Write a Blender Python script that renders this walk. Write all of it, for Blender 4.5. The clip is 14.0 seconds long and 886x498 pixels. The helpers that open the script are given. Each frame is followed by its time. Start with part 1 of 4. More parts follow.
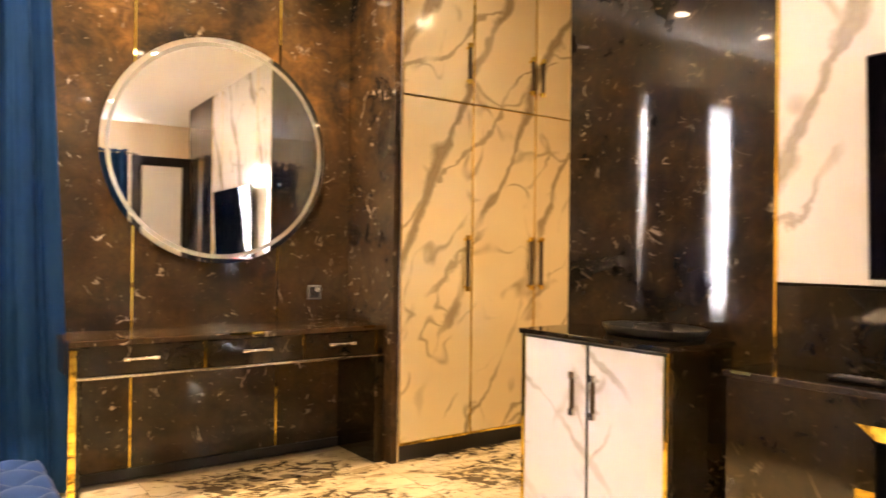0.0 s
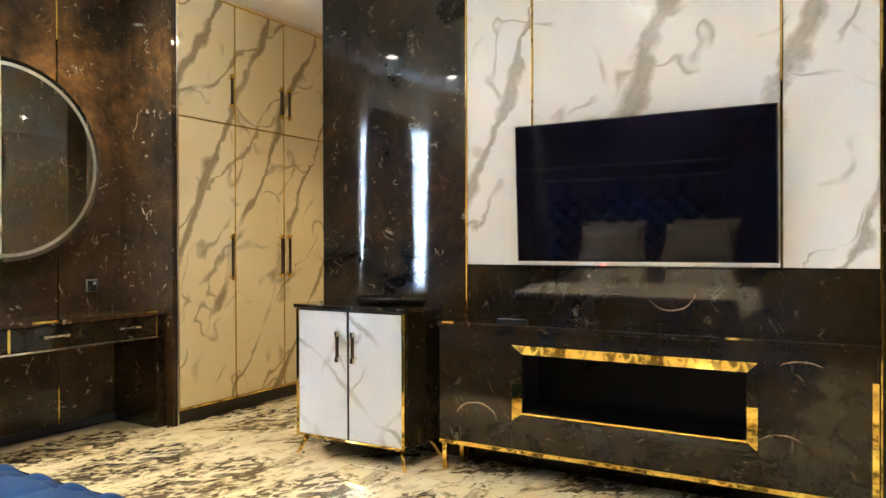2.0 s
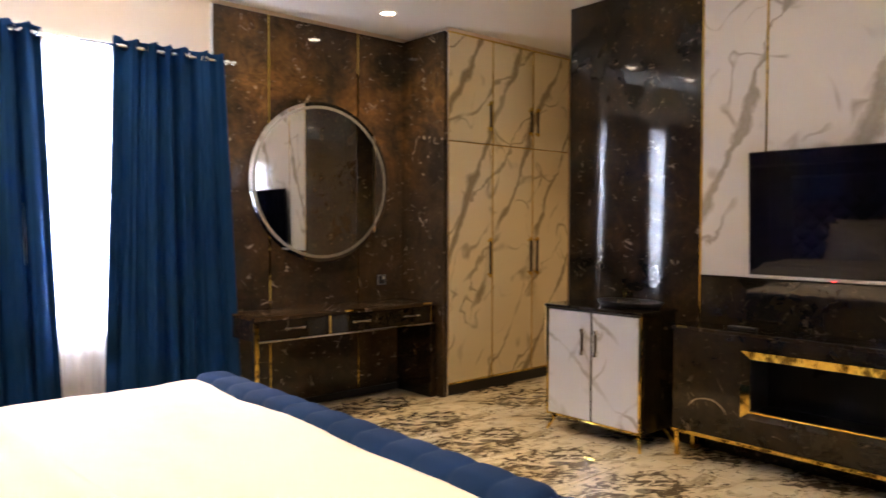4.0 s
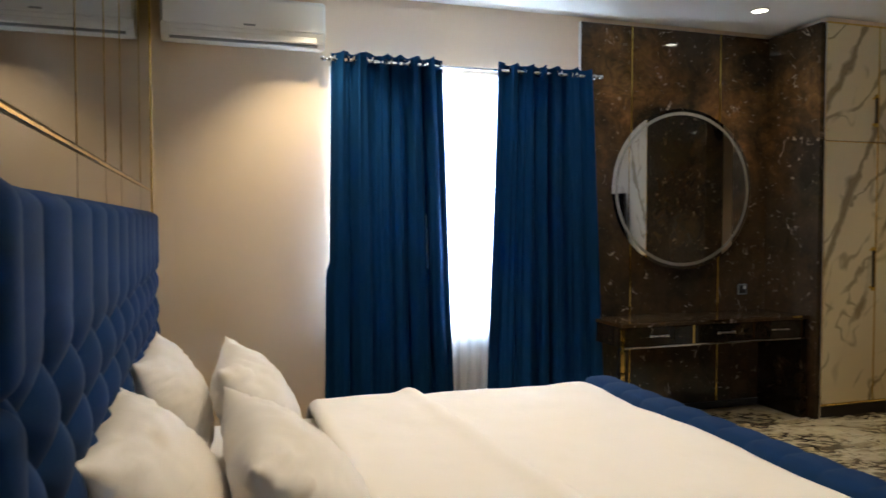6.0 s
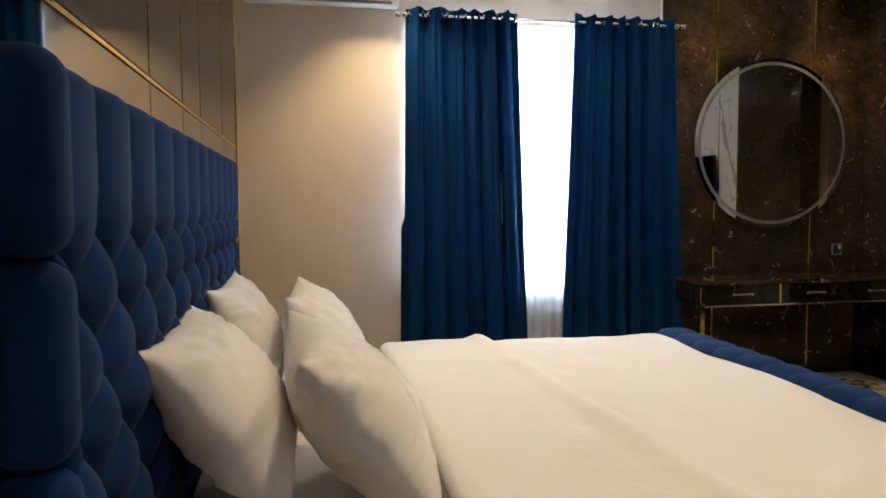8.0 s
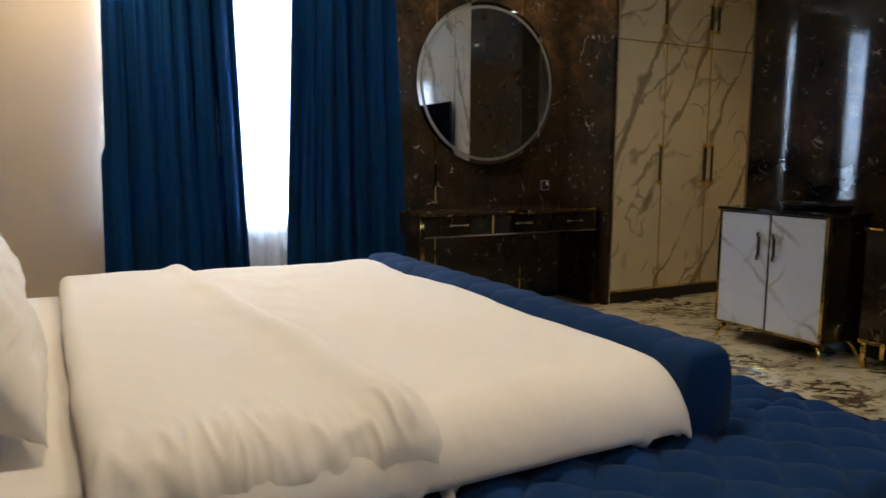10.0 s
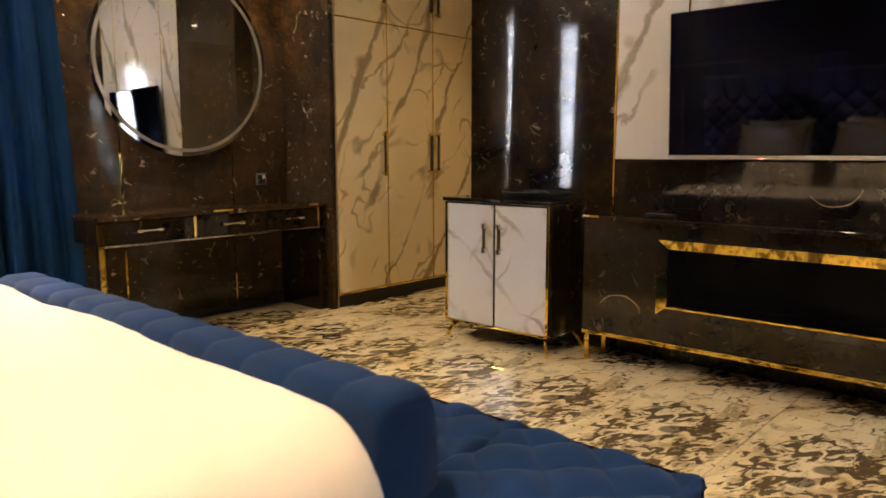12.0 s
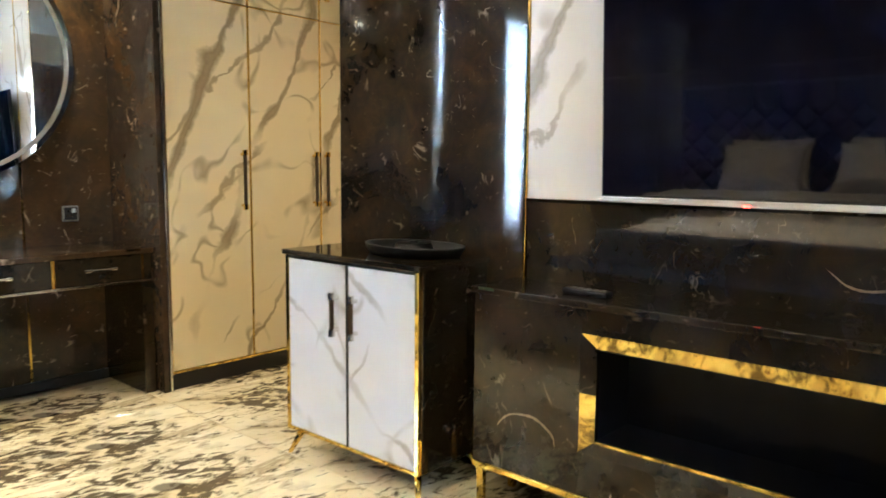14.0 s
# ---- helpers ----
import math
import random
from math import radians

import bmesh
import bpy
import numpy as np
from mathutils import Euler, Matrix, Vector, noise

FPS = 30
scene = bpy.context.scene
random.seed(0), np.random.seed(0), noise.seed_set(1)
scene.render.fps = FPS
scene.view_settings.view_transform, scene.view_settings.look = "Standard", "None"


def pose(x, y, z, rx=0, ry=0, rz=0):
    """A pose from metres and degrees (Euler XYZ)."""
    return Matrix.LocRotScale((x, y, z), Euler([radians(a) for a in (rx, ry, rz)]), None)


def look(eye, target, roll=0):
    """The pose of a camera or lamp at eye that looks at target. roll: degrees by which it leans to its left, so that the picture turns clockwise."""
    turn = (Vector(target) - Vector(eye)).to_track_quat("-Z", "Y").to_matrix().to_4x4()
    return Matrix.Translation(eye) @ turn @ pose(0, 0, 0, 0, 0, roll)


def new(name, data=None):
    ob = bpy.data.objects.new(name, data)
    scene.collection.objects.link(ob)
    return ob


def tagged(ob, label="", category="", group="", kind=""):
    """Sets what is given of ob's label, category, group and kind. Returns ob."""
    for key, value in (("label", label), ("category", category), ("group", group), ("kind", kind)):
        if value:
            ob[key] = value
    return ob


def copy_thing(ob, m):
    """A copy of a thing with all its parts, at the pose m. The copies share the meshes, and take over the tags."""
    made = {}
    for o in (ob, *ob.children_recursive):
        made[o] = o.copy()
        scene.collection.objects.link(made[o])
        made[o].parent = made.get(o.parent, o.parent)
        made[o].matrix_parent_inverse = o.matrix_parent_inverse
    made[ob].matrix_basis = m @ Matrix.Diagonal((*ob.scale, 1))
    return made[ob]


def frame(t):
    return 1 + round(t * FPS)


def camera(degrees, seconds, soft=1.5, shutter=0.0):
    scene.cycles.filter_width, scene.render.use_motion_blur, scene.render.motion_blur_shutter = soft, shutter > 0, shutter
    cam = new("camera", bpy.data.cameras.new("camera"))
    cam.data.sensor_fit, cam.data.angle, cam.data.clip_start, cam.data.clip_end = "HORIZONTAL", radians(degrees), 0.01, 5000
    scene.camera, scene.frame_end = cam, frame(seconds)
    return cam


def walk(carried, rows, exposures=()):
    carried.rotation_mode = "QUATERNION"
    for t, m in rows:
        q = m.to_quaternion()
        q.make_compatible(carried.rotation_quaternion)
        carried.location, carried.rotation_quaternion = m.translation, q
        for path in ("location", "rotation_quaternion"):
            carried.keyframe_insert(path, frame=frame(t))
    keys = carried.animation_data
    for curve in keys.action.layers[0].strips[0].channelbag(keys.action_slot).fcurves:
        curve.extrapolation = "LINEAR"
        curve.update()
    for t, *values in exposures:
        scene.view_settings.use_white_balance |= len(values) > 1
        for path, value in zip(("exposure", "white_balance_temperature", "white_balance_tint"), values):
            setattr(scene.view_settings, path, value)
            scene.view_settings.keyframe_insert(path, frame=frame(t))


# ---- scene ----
cam = camera(62.7, 14.0, 1.5, 0.4)
PATH = [
    (0, (0.566, 0.937, 1.208), (1.735, 2.56, 1.218), 0.7),
    (0.5, (0.325, 0.79, 1.215), (1.74, 2.204, 1.225), -0.0),
    (1, (0.069, 0.623, 1.241), (1.618, 1.889, 1.252), 0.1),
    (1.5, (-0.323, 0.514, 1.245), (1.372, 1.575, 1.239), 0.0),
    (2, (-0.538, 0.382, 1.222), (1.183, 1.401, 1.213), -0.2),
    (4.5, (-1.277, -0.025, 1.48), (-0.142, 1.62, 1.401), 0.2),
    (5, (-1.344, -0.004, 1.5), (-0.394, 1.754, 1.42), 0.3),
    (5.5, (-1.47, 0.045, 1.518), (-0.693, 1.886, 1.436), 0.3),
    (6, (-1.625, 0.107, 1.502), (-1.01, 2.009, 1.429), 0.0),
    (6.5, (-1.64, 0.115, 1.484), (-1.188, 2.062, 1.421), -0.3),
    (7, (-1.646, 0.1, 1.466), (-1.301, 2.07, 1.398), -0.3),
    (9.3, (-1.268, 0.003, 1.205), (-0.573, 1.862, 0.951), 0.3),
    (9.5, (-1.24, 0.013, 1.198), (-0.443, 1.83, 0.947), 0.8),
    (10, (-1.203, -0.009, 1.187), (-0.248, 1.729, 0.936), 0.5),
    (10.5, (-1.151, 0.023, 1.154), (-0.066, 1.685, 0.907), 0.8),
    (11, (-1.04, 0.109, 1.164), (0.166, 1.683, 0.903), 0.7),
    (11.5, (-0.878, 0.238, 1.161), (0.464, 1.699, 0.904), 0.1),
    (12, (-0.629, 0.331, 1.158), (0.845, 1.656, 0.893), -0.1),
    (12.5, (-0.321, 0.436, 1.176), (1.17, 1.743, 0.911), -0.1),
    (13, (0.054, 0.574, 1.205), (1.556, 1.87, 0.947), 0.1),
    (13.5, (0.456, 0.714, 1.21), (1.956, 2.013, 0.96), 0.4),
    (14, (0.872, 0.831, 1.23), (2.368, 2.139, 1.005), 0.5),
]
walk(cam, [(t, look(eye, target, roll)) for t, eye, target, roll in PATH],
     [(0.0, 2.15, 8300, 24), (0.5, 2.0, 7800, 16), (1.0, 1.85, 6600, 4), (1.5, 1.75, 6250, 3), (2.0, 1.72, 5700, 3), (4.5, 0.5, 6700, 22), (5.0, 0.25, 5600, 8), (6.0, -0.1, 5500, 6), (6.5, -0.2, 5600, 8), (9.5, -0.25, 5650, 7),
      (10.0, -0.25, 5500, 7), (10.5, -0.12, 5600, 9), (11.5, 0.18, 6100, 14), (12.0, 0.75, 7300, 16), (12.5, 1.1, 7700, 6), (13.0, 1.55, 6450, 5), (13.5, 1.68, 5600, 4), (14.0, 1.78, 5350, 3)])

# ---- world, lamps, exposure ----
world = bpy.data.worlds.new("sky_world")
scene.world = world
world.use_nodes = True
_wn = world.node_tree.nodes
_sky = _wn.new("ShaderNodeTexSky")
_sky.sky_type, _sky.sun_disc = "NISHITA", False
_sky.sun_elevation, _sky.sun_rotation = radians(50), radians(200)
world.node_tree.links.new(_sky.outputs[0], _wn["Background"].inputs[0])
_wn["Background"].inputs[1].default_value = 0.12

CEIL = 3.04
WIN_N = (-0.78, 0.94, 0.75, 2.5)      # x0, x1, z0, z1 of the window in the north wall
WIN_S = (0.95, 2.45, 0.75, 2.5)      # window in the south wall
Y_N, Y_S = 5.03, -2.2
X_W, X_E = -1.964, 4.42


def area_lamp(name, m, sx, sy, watts, colour):
    data = bpy.data.lights.new(name, "AREA")
    data.shape, data.size, data.size_y, data.energy, data.color = "RECTANGLE", sx, sy, watts, colour
    ob = new(name, data)
    ob.matrix_world = m
    return ob


area_lamp("daylight_north", look((0.10, Y_N + 0.2, 1.65), (0.10, 0, 1.5)), 1.7, 1.7, 330, (0.80, 0.90, 1.0))
area_lamp("daylight_south", look((1.7, Y_S - 0.2, 1.65), (1.7, 3, 1.5)), 1.5, 1.7, 300, (0.80, 0.90, 1.0))

# The y -0.7 row and the (3.8, 3.2) lamp are unseen, added as fill.
DOWNLIGHTS = [(x, y) for y in (4.47, 1.9, -0.7) for x in (-0.93, 0.12, 1.15, 2.2)] + [(3.8, 3.2)]
WATTS = {p: 6 for p in DOWNLIGHTS}
WATTS.update({(-0.93, 4.47): 112, (0.12, 4.47): 38, (1.15, 4.47): 22, (2.2, 4.47): 22, (-0.93, -0.7): 70, (0.12, -0.7): 35, (1.15, -0.7): 10, (2.2, -0.7): 8, (-0.93, 1.9): 86, (0.12, 1.9): 86, (3.8, 3.2): 30})
for _x, _y in DOWNLIGHTS:
    _d = bpy.data.lights.new("downlight_lamp", "SPOT")
    _d.energy = WATTS[(_x, _y)]
    _d.color, _d.spot_size, _d.spot_blend, _d.shadow_soft_size = (1.0, 0.74, 0.44), radians(104), 0.7, 0.03
    _o = new("downlight_lamp", _d)
    _o.location = (_x, _y, CEIL - 0.035)


# ---- materials ----
class Nodes:
    """A small wrapper that builds a node material."""

    def __init__(self, name):
        self.mat = bpy.data.materials.new(name)
        self.mat.use_nodes = True
        self.tree = self.mat.node_tree
        self.bsdf = self.tree.nodes["Principled BSDF"]
        self.out = self.tree.nodes["Material Output"]

    def add(self, kind, **sets):
        n = self.tree.nodes.new(kind)
        for k, v in sets.items():
            n.inputs[k].default_value = v
        return n

    def join(self, a, b):
        self.tree.links.new(a, b)

    def coords(self, space="Object", rot=(0, 0, 0), scale=(1, 1, 1)):
        c = self.add("ShaderNodeTexCoord")
        m = self.add("ShaderNodeMapping", Rotation=rot)
        s = self.add("ShaderNodeMapping", Scale=scale)
        self.join(c.outputs[space], m.inputs[0])
        self.join(m.outputs[0], s.inputs[0])
        return s.outputs[0]

    def noise(self, vec, scale, detail=4.0, rough=0.55, distort=0.0):
        n = self.add("ShaderNodeTexNoise", Scale=scale, Detail=detail, Roughness=rough, Distortion=distort)
        self.join(vec, n.inputs["Vector"])
        return n.outputs["Fac"]

    def ramp(self, fac, stops):
        r = self.add("ShaderNodeValToRGB")
        e = r.color_ramp.elements
        while len(e) < len(stops):
            e.new(0.5)
        for i, (p, c) in enumerate(stops):
            e[i].position = p
            e[i].color = (c, c, c, 1) if isinstance(c, (int, float)) else (*c, 1)
        self.join(fac, r.inputs[0])
        return r.outputs[0]

    def math(self, op, a, b=0.0):
        n = self.add("ShaderNodeMath")
        n.operation = op
        for i, v in enumerate((a, b)):
            if isinstance(v, (int, float)):
                n.inputs[i].default_value = v
            else:
                self.join(v, n.inputs[i])
        return n.outputs[0]

    def mix(self, fac, a, b):
        n = self.add("ShaderNodeMix")
        n.data_type = "RGBA"
        for i, v in ((0, fac), (6, a), (7, b)):
            if isinstance(v, (int, float)):
                n.inputs[i].default_value = v
            elif isinstance(v, tuple):
                n.inputs[i].default_value = (*v, 1)
            else:
                self.join(v, n.inputs[i])
        return n.outputs[2]

    def bump(self, height, strength=0.2, distance=0.01):
        b = self.add("ShaderNodeBump", Strength=strength, Distance=distance)
        self.join(height, b.inputs["Height"])
        self.join(b.outputs[0], self.bsdf.inputs["Normal"])

    def finish(self, colour=None, rough=None, metal=0.0, **more):
        for key, v in (("Base Color", colour), ("Roughness", rough), ("Metallic", metal), *more.items()):
            if v is None:
                continue
            if isinstance(v, tuple):
                v = (*v, 1) if len(v) == 3 else v
                self.bsdf.inputs[key].default_value = v
            elif isinstance(v, (int, float)):
                self.bsdf.inputs[key].default_value = v
            else:
                self.join(v, self.bsdf.inputs[key])
        return self.mat


def plain(name, colour, rough, metal=0.0, vary=0.12, scale=9.0, bump=0.05):
    """A surface of one colour with faint mottling, uneven gloss and fine relief."""
    n = Nodes(name)
    v = n.coords()
    big, fine = n.noise(v, scale * 0.25, 3), n.noise(v, scale * 6, 5)
    f = n.math("ADD", n.math("MULTIPLY", big, 0.7), n.math("MULTIPLY", fine, 0.3))
    col = n.mix(f, tuple(c * (1 - vary) for c in colour), tuple(min(1, c * (1 + vary)) for c in colour))
    r = n.math("ADD", n.math("MULTIPLY", big, 0.16), max(0.02, rough - 0.08))
    n.bump(fine, bump, 0.004)
    return n.finish(col, r, metal)


def white_marble(name, vein=(0.33, 0.26, 0.17), ground=(0.80, 0.785, 0.75), across=(1.0, -1.0, -0.48), across2=(1.0, -1.0, -1.1), spacing=0.42, spread=0.0):
    """Long leaning bands of brown veining on a pale ground; across: the way from band to band."""
    n = Nodes(name)
    v = n.coords()
    soft_ = n.noise(v, 1.5, 3, 0.5)
    mid = n.noise(v, 5.0, 4, 0.55)
    fine = n.noise(v, 26.0, 4, 0.6)

    def family(direction, gap, warp, width, seed):
        d = n.add("ShaderNodeVectorMath")
        d.operation = "DOT_PRODUCT"
        n.join(v, d.inputs[0])
        d.inputs[1].default_value = Vector(direction).normalized()
        p = n.math("ADD", n.math("DIVIDE", d.outputs["Value"], gap), seed)
        p = n.math("ADD", p, n.math("MULTIPLY", soft_, warp))
        p = n.math("ADD", p, n.math("MULTIPLY", mid, 0.26))
        p = n.math("ADD", p, n.math("MULTIPLY", fine, 0.05))
        dist = n.math("ABSOLUTE", n.math("SUBTRACT", n.math("FRACT", p), 0.5))
        w = n.math("MULTIPLY", n.ramp(n.noise(v, 2.3 + seed, 3), [(0.36, 0.10), (0.66, 1.0)]), width)
        k = n.math("SUBTRACT", 1.0, n.math("DIVIDE", dist, w))
        return n.ramp(k, [(0.0, 0.0), (0.3, 0.45), (0.65, 0.85), (1.0, 0.78)])
    broad = n.math("MULTIPLY", family(across, spacing, 0.8, 0.115, 0.0), n.ramp(n.noise(v, 1.15, 2), [(0.42 - spread, 0.0), (0.54 - spread, 1.0)]))
    fork = n.math("MULTIPLY", family(across2, spacing * 1.25, 1.3, 0.06, 0.37), n.ramp(n.noise(v, 1.9, 2), [(0.48 - spread, 0.0), (0.58 - spread, 0.85)]))
    f = n.math("MAXIMUM", broad, fork)
    hair = n.ramp(n.math("ABSOLUTE", n.math("SUBTRACT", n.noise(v, 2.0, 2, 0.45, 0.5), 0.5)), [(0.0, 0.7), (0.008, 0.45), (0.02, 0.0)])
    hair = n.math("MULTIPLY", hair, n.ramp(n.noise(v, 3.1, 2), [(0.45, 0.0), (0.58, 1.0)]))
    f = n.math("MAXIMUM", f, hair)
    cloud = n.noise(v, 1.0, 3)
    base = n.mix(cloud, tuple(c * 0.93 for c in ground), tuple(min(1, c * 1.05) for c in ground))
    shade = n.mix(fine, tuple(c * 0.75 for c in vein), tuple(min(1, c * 1.35) for c in vein))
    n.finish(n.mix(f, base, shade), 0.13)
    n.bsdf.inputs["Coat Weight"].default_value = 0.35
    n.bsdf.inputs["Coat Roughness"].default_value = 0.05
    return n.mat


def dark_marble(name, copper=0.6, ground=(0.0095, 0.0085, 0.0065), layer=None, flecks=1.0, gloss=0.34, mottle=1.0):
    """Near-black stone with copper clouds, brown mottling and short pale curls. layer: height where the copper clouds
    are strongest, and the half width over which they fade.
    """
    n = Nodes(name)
    v = n.coords()
    cloud = n.noise(v, 1.7, 7, 0.62, 0.6)
    grit = n.noise(v, 7.5, 8, 0.72, 1.6)
    blot = n.math("MULTIPLY", n.ramp(cloud, [(0.38, 0.0), (0.66, 1.0)]), copper)
    blot = n.math("MULTIPLY", blot, n.ramp(grit, [(0.33, 0.25), (0.62, 1.25)]))
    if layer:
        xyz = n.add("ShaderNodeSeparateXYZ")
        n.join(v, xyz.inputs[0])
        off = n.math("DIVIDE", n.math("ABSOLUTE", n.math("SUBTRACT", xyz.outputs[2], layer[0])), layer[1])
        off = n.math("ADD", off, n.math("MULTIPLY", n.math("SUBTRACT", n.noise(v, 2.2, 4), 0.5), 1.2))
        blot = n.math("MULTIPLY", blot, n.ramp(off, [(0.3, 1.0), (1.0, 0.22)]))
    base = n.mix(blot, ground, (0.30, 0.148, 0.046))
    mott = n.noise(v, 6.5, 6, 0.62, 0.6)
    where = n.ramp(n.noise(v, 2.6, 5, 0.6, 0.5), [(0.35, 0.2), (0.65, 1.0)])
    base = n.mix(n.math("MULTIPLY", n.ramp(mott, [(0.40, 0.0), (0.72, 0.65 * mottle)]), where), base, (0.105, 0.066, 0.040))

    def curls(scale, twist, width, patch, lo, hi):
        th = n.noise(v, scale, 3, 0.5, twist)
        line = n.ramp(n.math("ABSOLUTE", n.math("SUBTRACT", th, 0.5)), [(0.0, 1.0), (width * 0.5, 0.6), (width, 0.0)])
        return n.math("MULTIPLY", line, n.ramp(n.noise(v, patch, 3), [(lo, 0.0), (hi, flecks)]))
    pale = n.math("MAXIMUM", curls(3.9, 1.4, 0.018, 9.0, 0.57, 0.68), curls(7.0, 2.2, 0.034, 6.0, 0.655, 0.70))
    speck = n.math("MULTIPLY", n.ramp(n.noise(v, 34.0, 3, 0.6, 0.8), [(0.66, 0.0), (0.72, 0.7 * flecks)]), where)
    n.finish(n.mix(n.math("MAXIMUM", pale, speck), base, (0.62, 0.50, 0.37)), 0.045)
    n.bsdf.inputs["Specular IOR Level"].default_value = gloss
    n.bump(n.noise(v, 2.4, 2), 0.0016, 0.02)
    return n.mat


def floor_tile_material():
    """Cream stone print: a ring of dark flakes round two grey patches in the middle of each tile, soft tan veins and short dashes round it."""
    n = Nodes("floor_tile_stone")
    v = n.coords()
    info = n.add("ShaderNodeObjectInfo")
    xyz = n.add("ShaderNodeSeparateXYZ")
    n.join(v, xyz.inputs[0])
    x, y = xyz.outputs[0], xyz.outputs[1]
    warp = n.math("MULTIPLY", n.math("SUBTRACT", n.noise(v, 6, 3), 0.5), 0.7)
    rho = n.math("SQRT", n.math("ADD", n.math("POWER", n.math("DIVIDE", x, 0.50), 2.0), n.math("POWER", n.math("DIVIDE", y, 0.28), 2.0)))
    rho = n.math("ADD", rho, warp)
    ring = n.ramp(rho, [(0.0, 0.45), (0.35, 0.8), (0.62, 1.0), (0.95, 0.45), (1.25, 0.0)])
    sv = n.coords("Object", (0, 0, 0.42), (1.0, 1.9, 1.0))
    flake = n.noise(sv, 11.0, 4, 0.55, 1.1)
    lift = n.math("ADD", flake, n.math("MULTIPLY", ring, 0.155))
    dark = n.ramp(lift, [(0.625, 0.0), (0.66, 0.9)])
    halo = n.ramp(lift, [(0.57, 0.0), (0.64, 0.55)])
    px = n.math("SUBTRACT", n.math("ABSOLUTE", n.math("SUBTRACT", x, 0.01)), 0.085)
    patch = n.math("SQRT", n.math("ADD", n.math("POWER", n.math("DIVIDE", px, 0.062), 2.0), n.math("POWER", n.math("DIVIDE", n.math("ADD", y, n.math("MULTIPLY", x, 0.3)), 0.05), 2.0)))
    patch = n.ramp(n.math("ADD", patch, warp), [(0.75, 0.8), (0.95, 0.0)])
    rv = n.coords("Object", (0, 0, 0.18), (1.0, 2.4, 1.0))
    cloud = n.ramp(n.noise(rv, 2.2, 3, 0.5, 0.5), [(0.35, 0.0), (0.75, 1.0)])
    base = n.mix(cloud, (0.90, 0.80, 0.55), (0.76, 0.62, 0.36))
    lv = n.coords("Object", (0, 0, 0.12), (1.0, 2.6, 1.0))
    long_ = n.ramp(n.math("ABSOLUTE", n.math("SUBTRACT", n.noise(lv, 1.7, 4, 0.55, 0.8), 0.5)), [(0.0, 0.75), (0.022, 0.45), (0.05, 0.0)])
    long_ = n.math("MULTIPLY", long_, n.ramp(n.noise(v, 2.4, 2), [(0.42, 0.0), (0.55, 1.0)]))
    base = n.mix(long_, base, (0.30, 0.215, 0.105))
    dash = n.ramp(n.math("ABSOLUTE", n.math("SUBTRACT", n.noise(sv, 5.5, 3, 0.5, 1.2), 0.5)), [(0.0, 0.9), (0.012, 0.7), (0.022, 0.0)])
    dash = n.math("MULTIPLY", dash, n.ramp(n.noise(v, 10.0, 2), [(0.56, 0.0), (0.61, 1.0)]))
    base = n.mix(halo, base, (0.33, 0.25, 0.14))
    base = n.mix(patch, base, (0.13, 0.11, 0.085))
    f = n.math("MAXIMUM", dark, dash)
    col = n.mix(f, base, n.mix(n.noise(sv, 30.0, 3), (0.035, 0.026, 0.016), (0.15, 0.11, 0.065)))
    bright = n.math("ADD", n.math("MULTIPLY", info.outputs["Random"], 0.08), 0.94)
    hsv = n.add("ShaderNodeHueSaturation")
    n.join(col, hsv.inputs["Color"])
    n.join(bright, hsv.inputs["Value"])
    return n.finish(hsv.outputs[0], 0.075)


def cloth(name, colour, weave=420, rough=0.9, sheen=0.3, vary=0.18, translucent=0.0, crease=0.0):
    n = Nodes(name)
    v = n.coords()
    fine, big = n.noise(v, weave, 2), n.noise(v, 3.0, 4)
    col = n.mix(n.math("ADD", n.math("MULTIPLY", fine, 0.5), n.math("MULTIPLY", big, 0.5)),
                tuple(c * (1 - vary) for c in colour), tuple(min(1, c * (1 + vary)) for c in colour))
    n.bump(n.math("ADD", n.math("MULTIPLY", fine, 0.4), n.noise(v, 22, 4)), 0.12, 0.006)
    if crease:
        n.bump(n.math("ADD", n.math("ADD", n.noise(v, 4.5, 2, 0.45, 0.4), n.math("MULTIPLY", n.noise(v, 13.0, 3, 0.5, 1.0), 0.22)), n.math("MULTIPLY", fine, 0.02)), crease, 0.03)
    n.finish(col, rough, **{"Specular IOR Level": 0.12})
    n.bsdf.inputs["Sheen Weight"].default_value = sheen
    if translucent:
        t = n.add("ShaderNodeBsdfTranslucent")
        n.join(col, t.inputs[0])
        m = n.add("ShaderNodeMixShader", Fac=translucent)
        n.join(n.bsdf.outputs[0], m.inputs[1])
        n.join(t.outputs[0], m.inputs[2])
        n.join(m.outputs[0], n.out.inputs[0])
    return n.mat


def gold_foil():
    n = Nodes("polished_gold_trim")
    v = n.coords()
    w = n.noise(v, 16, 5, 0.6, 1.2)
    col = n.ramp(w, [(0.31, (0.26, 0.14, 0.03)), (0.40, (0.80, 0.56, 0.12)), (0.8, (0.92, 0.70, 0.20))])
    return n.finish(col, n.math("ADD", n.math("MULTIPLY", w, 0.08), 0.01), 1.0)


def mirror_material(name, tint, rough, metal=1.0):
    n = Nodes(name)
    return n.finish(tint, rough, metal, **({} if metal else {"Specular IOR Level": 0.16}))


def lamp_glow(name, colour, strength):
    n = Nodes(name)
    return n.finish((0.9, 0.9, 0.9), 0.4, 0.0, **{"Emission Color": colour, "Emission Strength": strength})


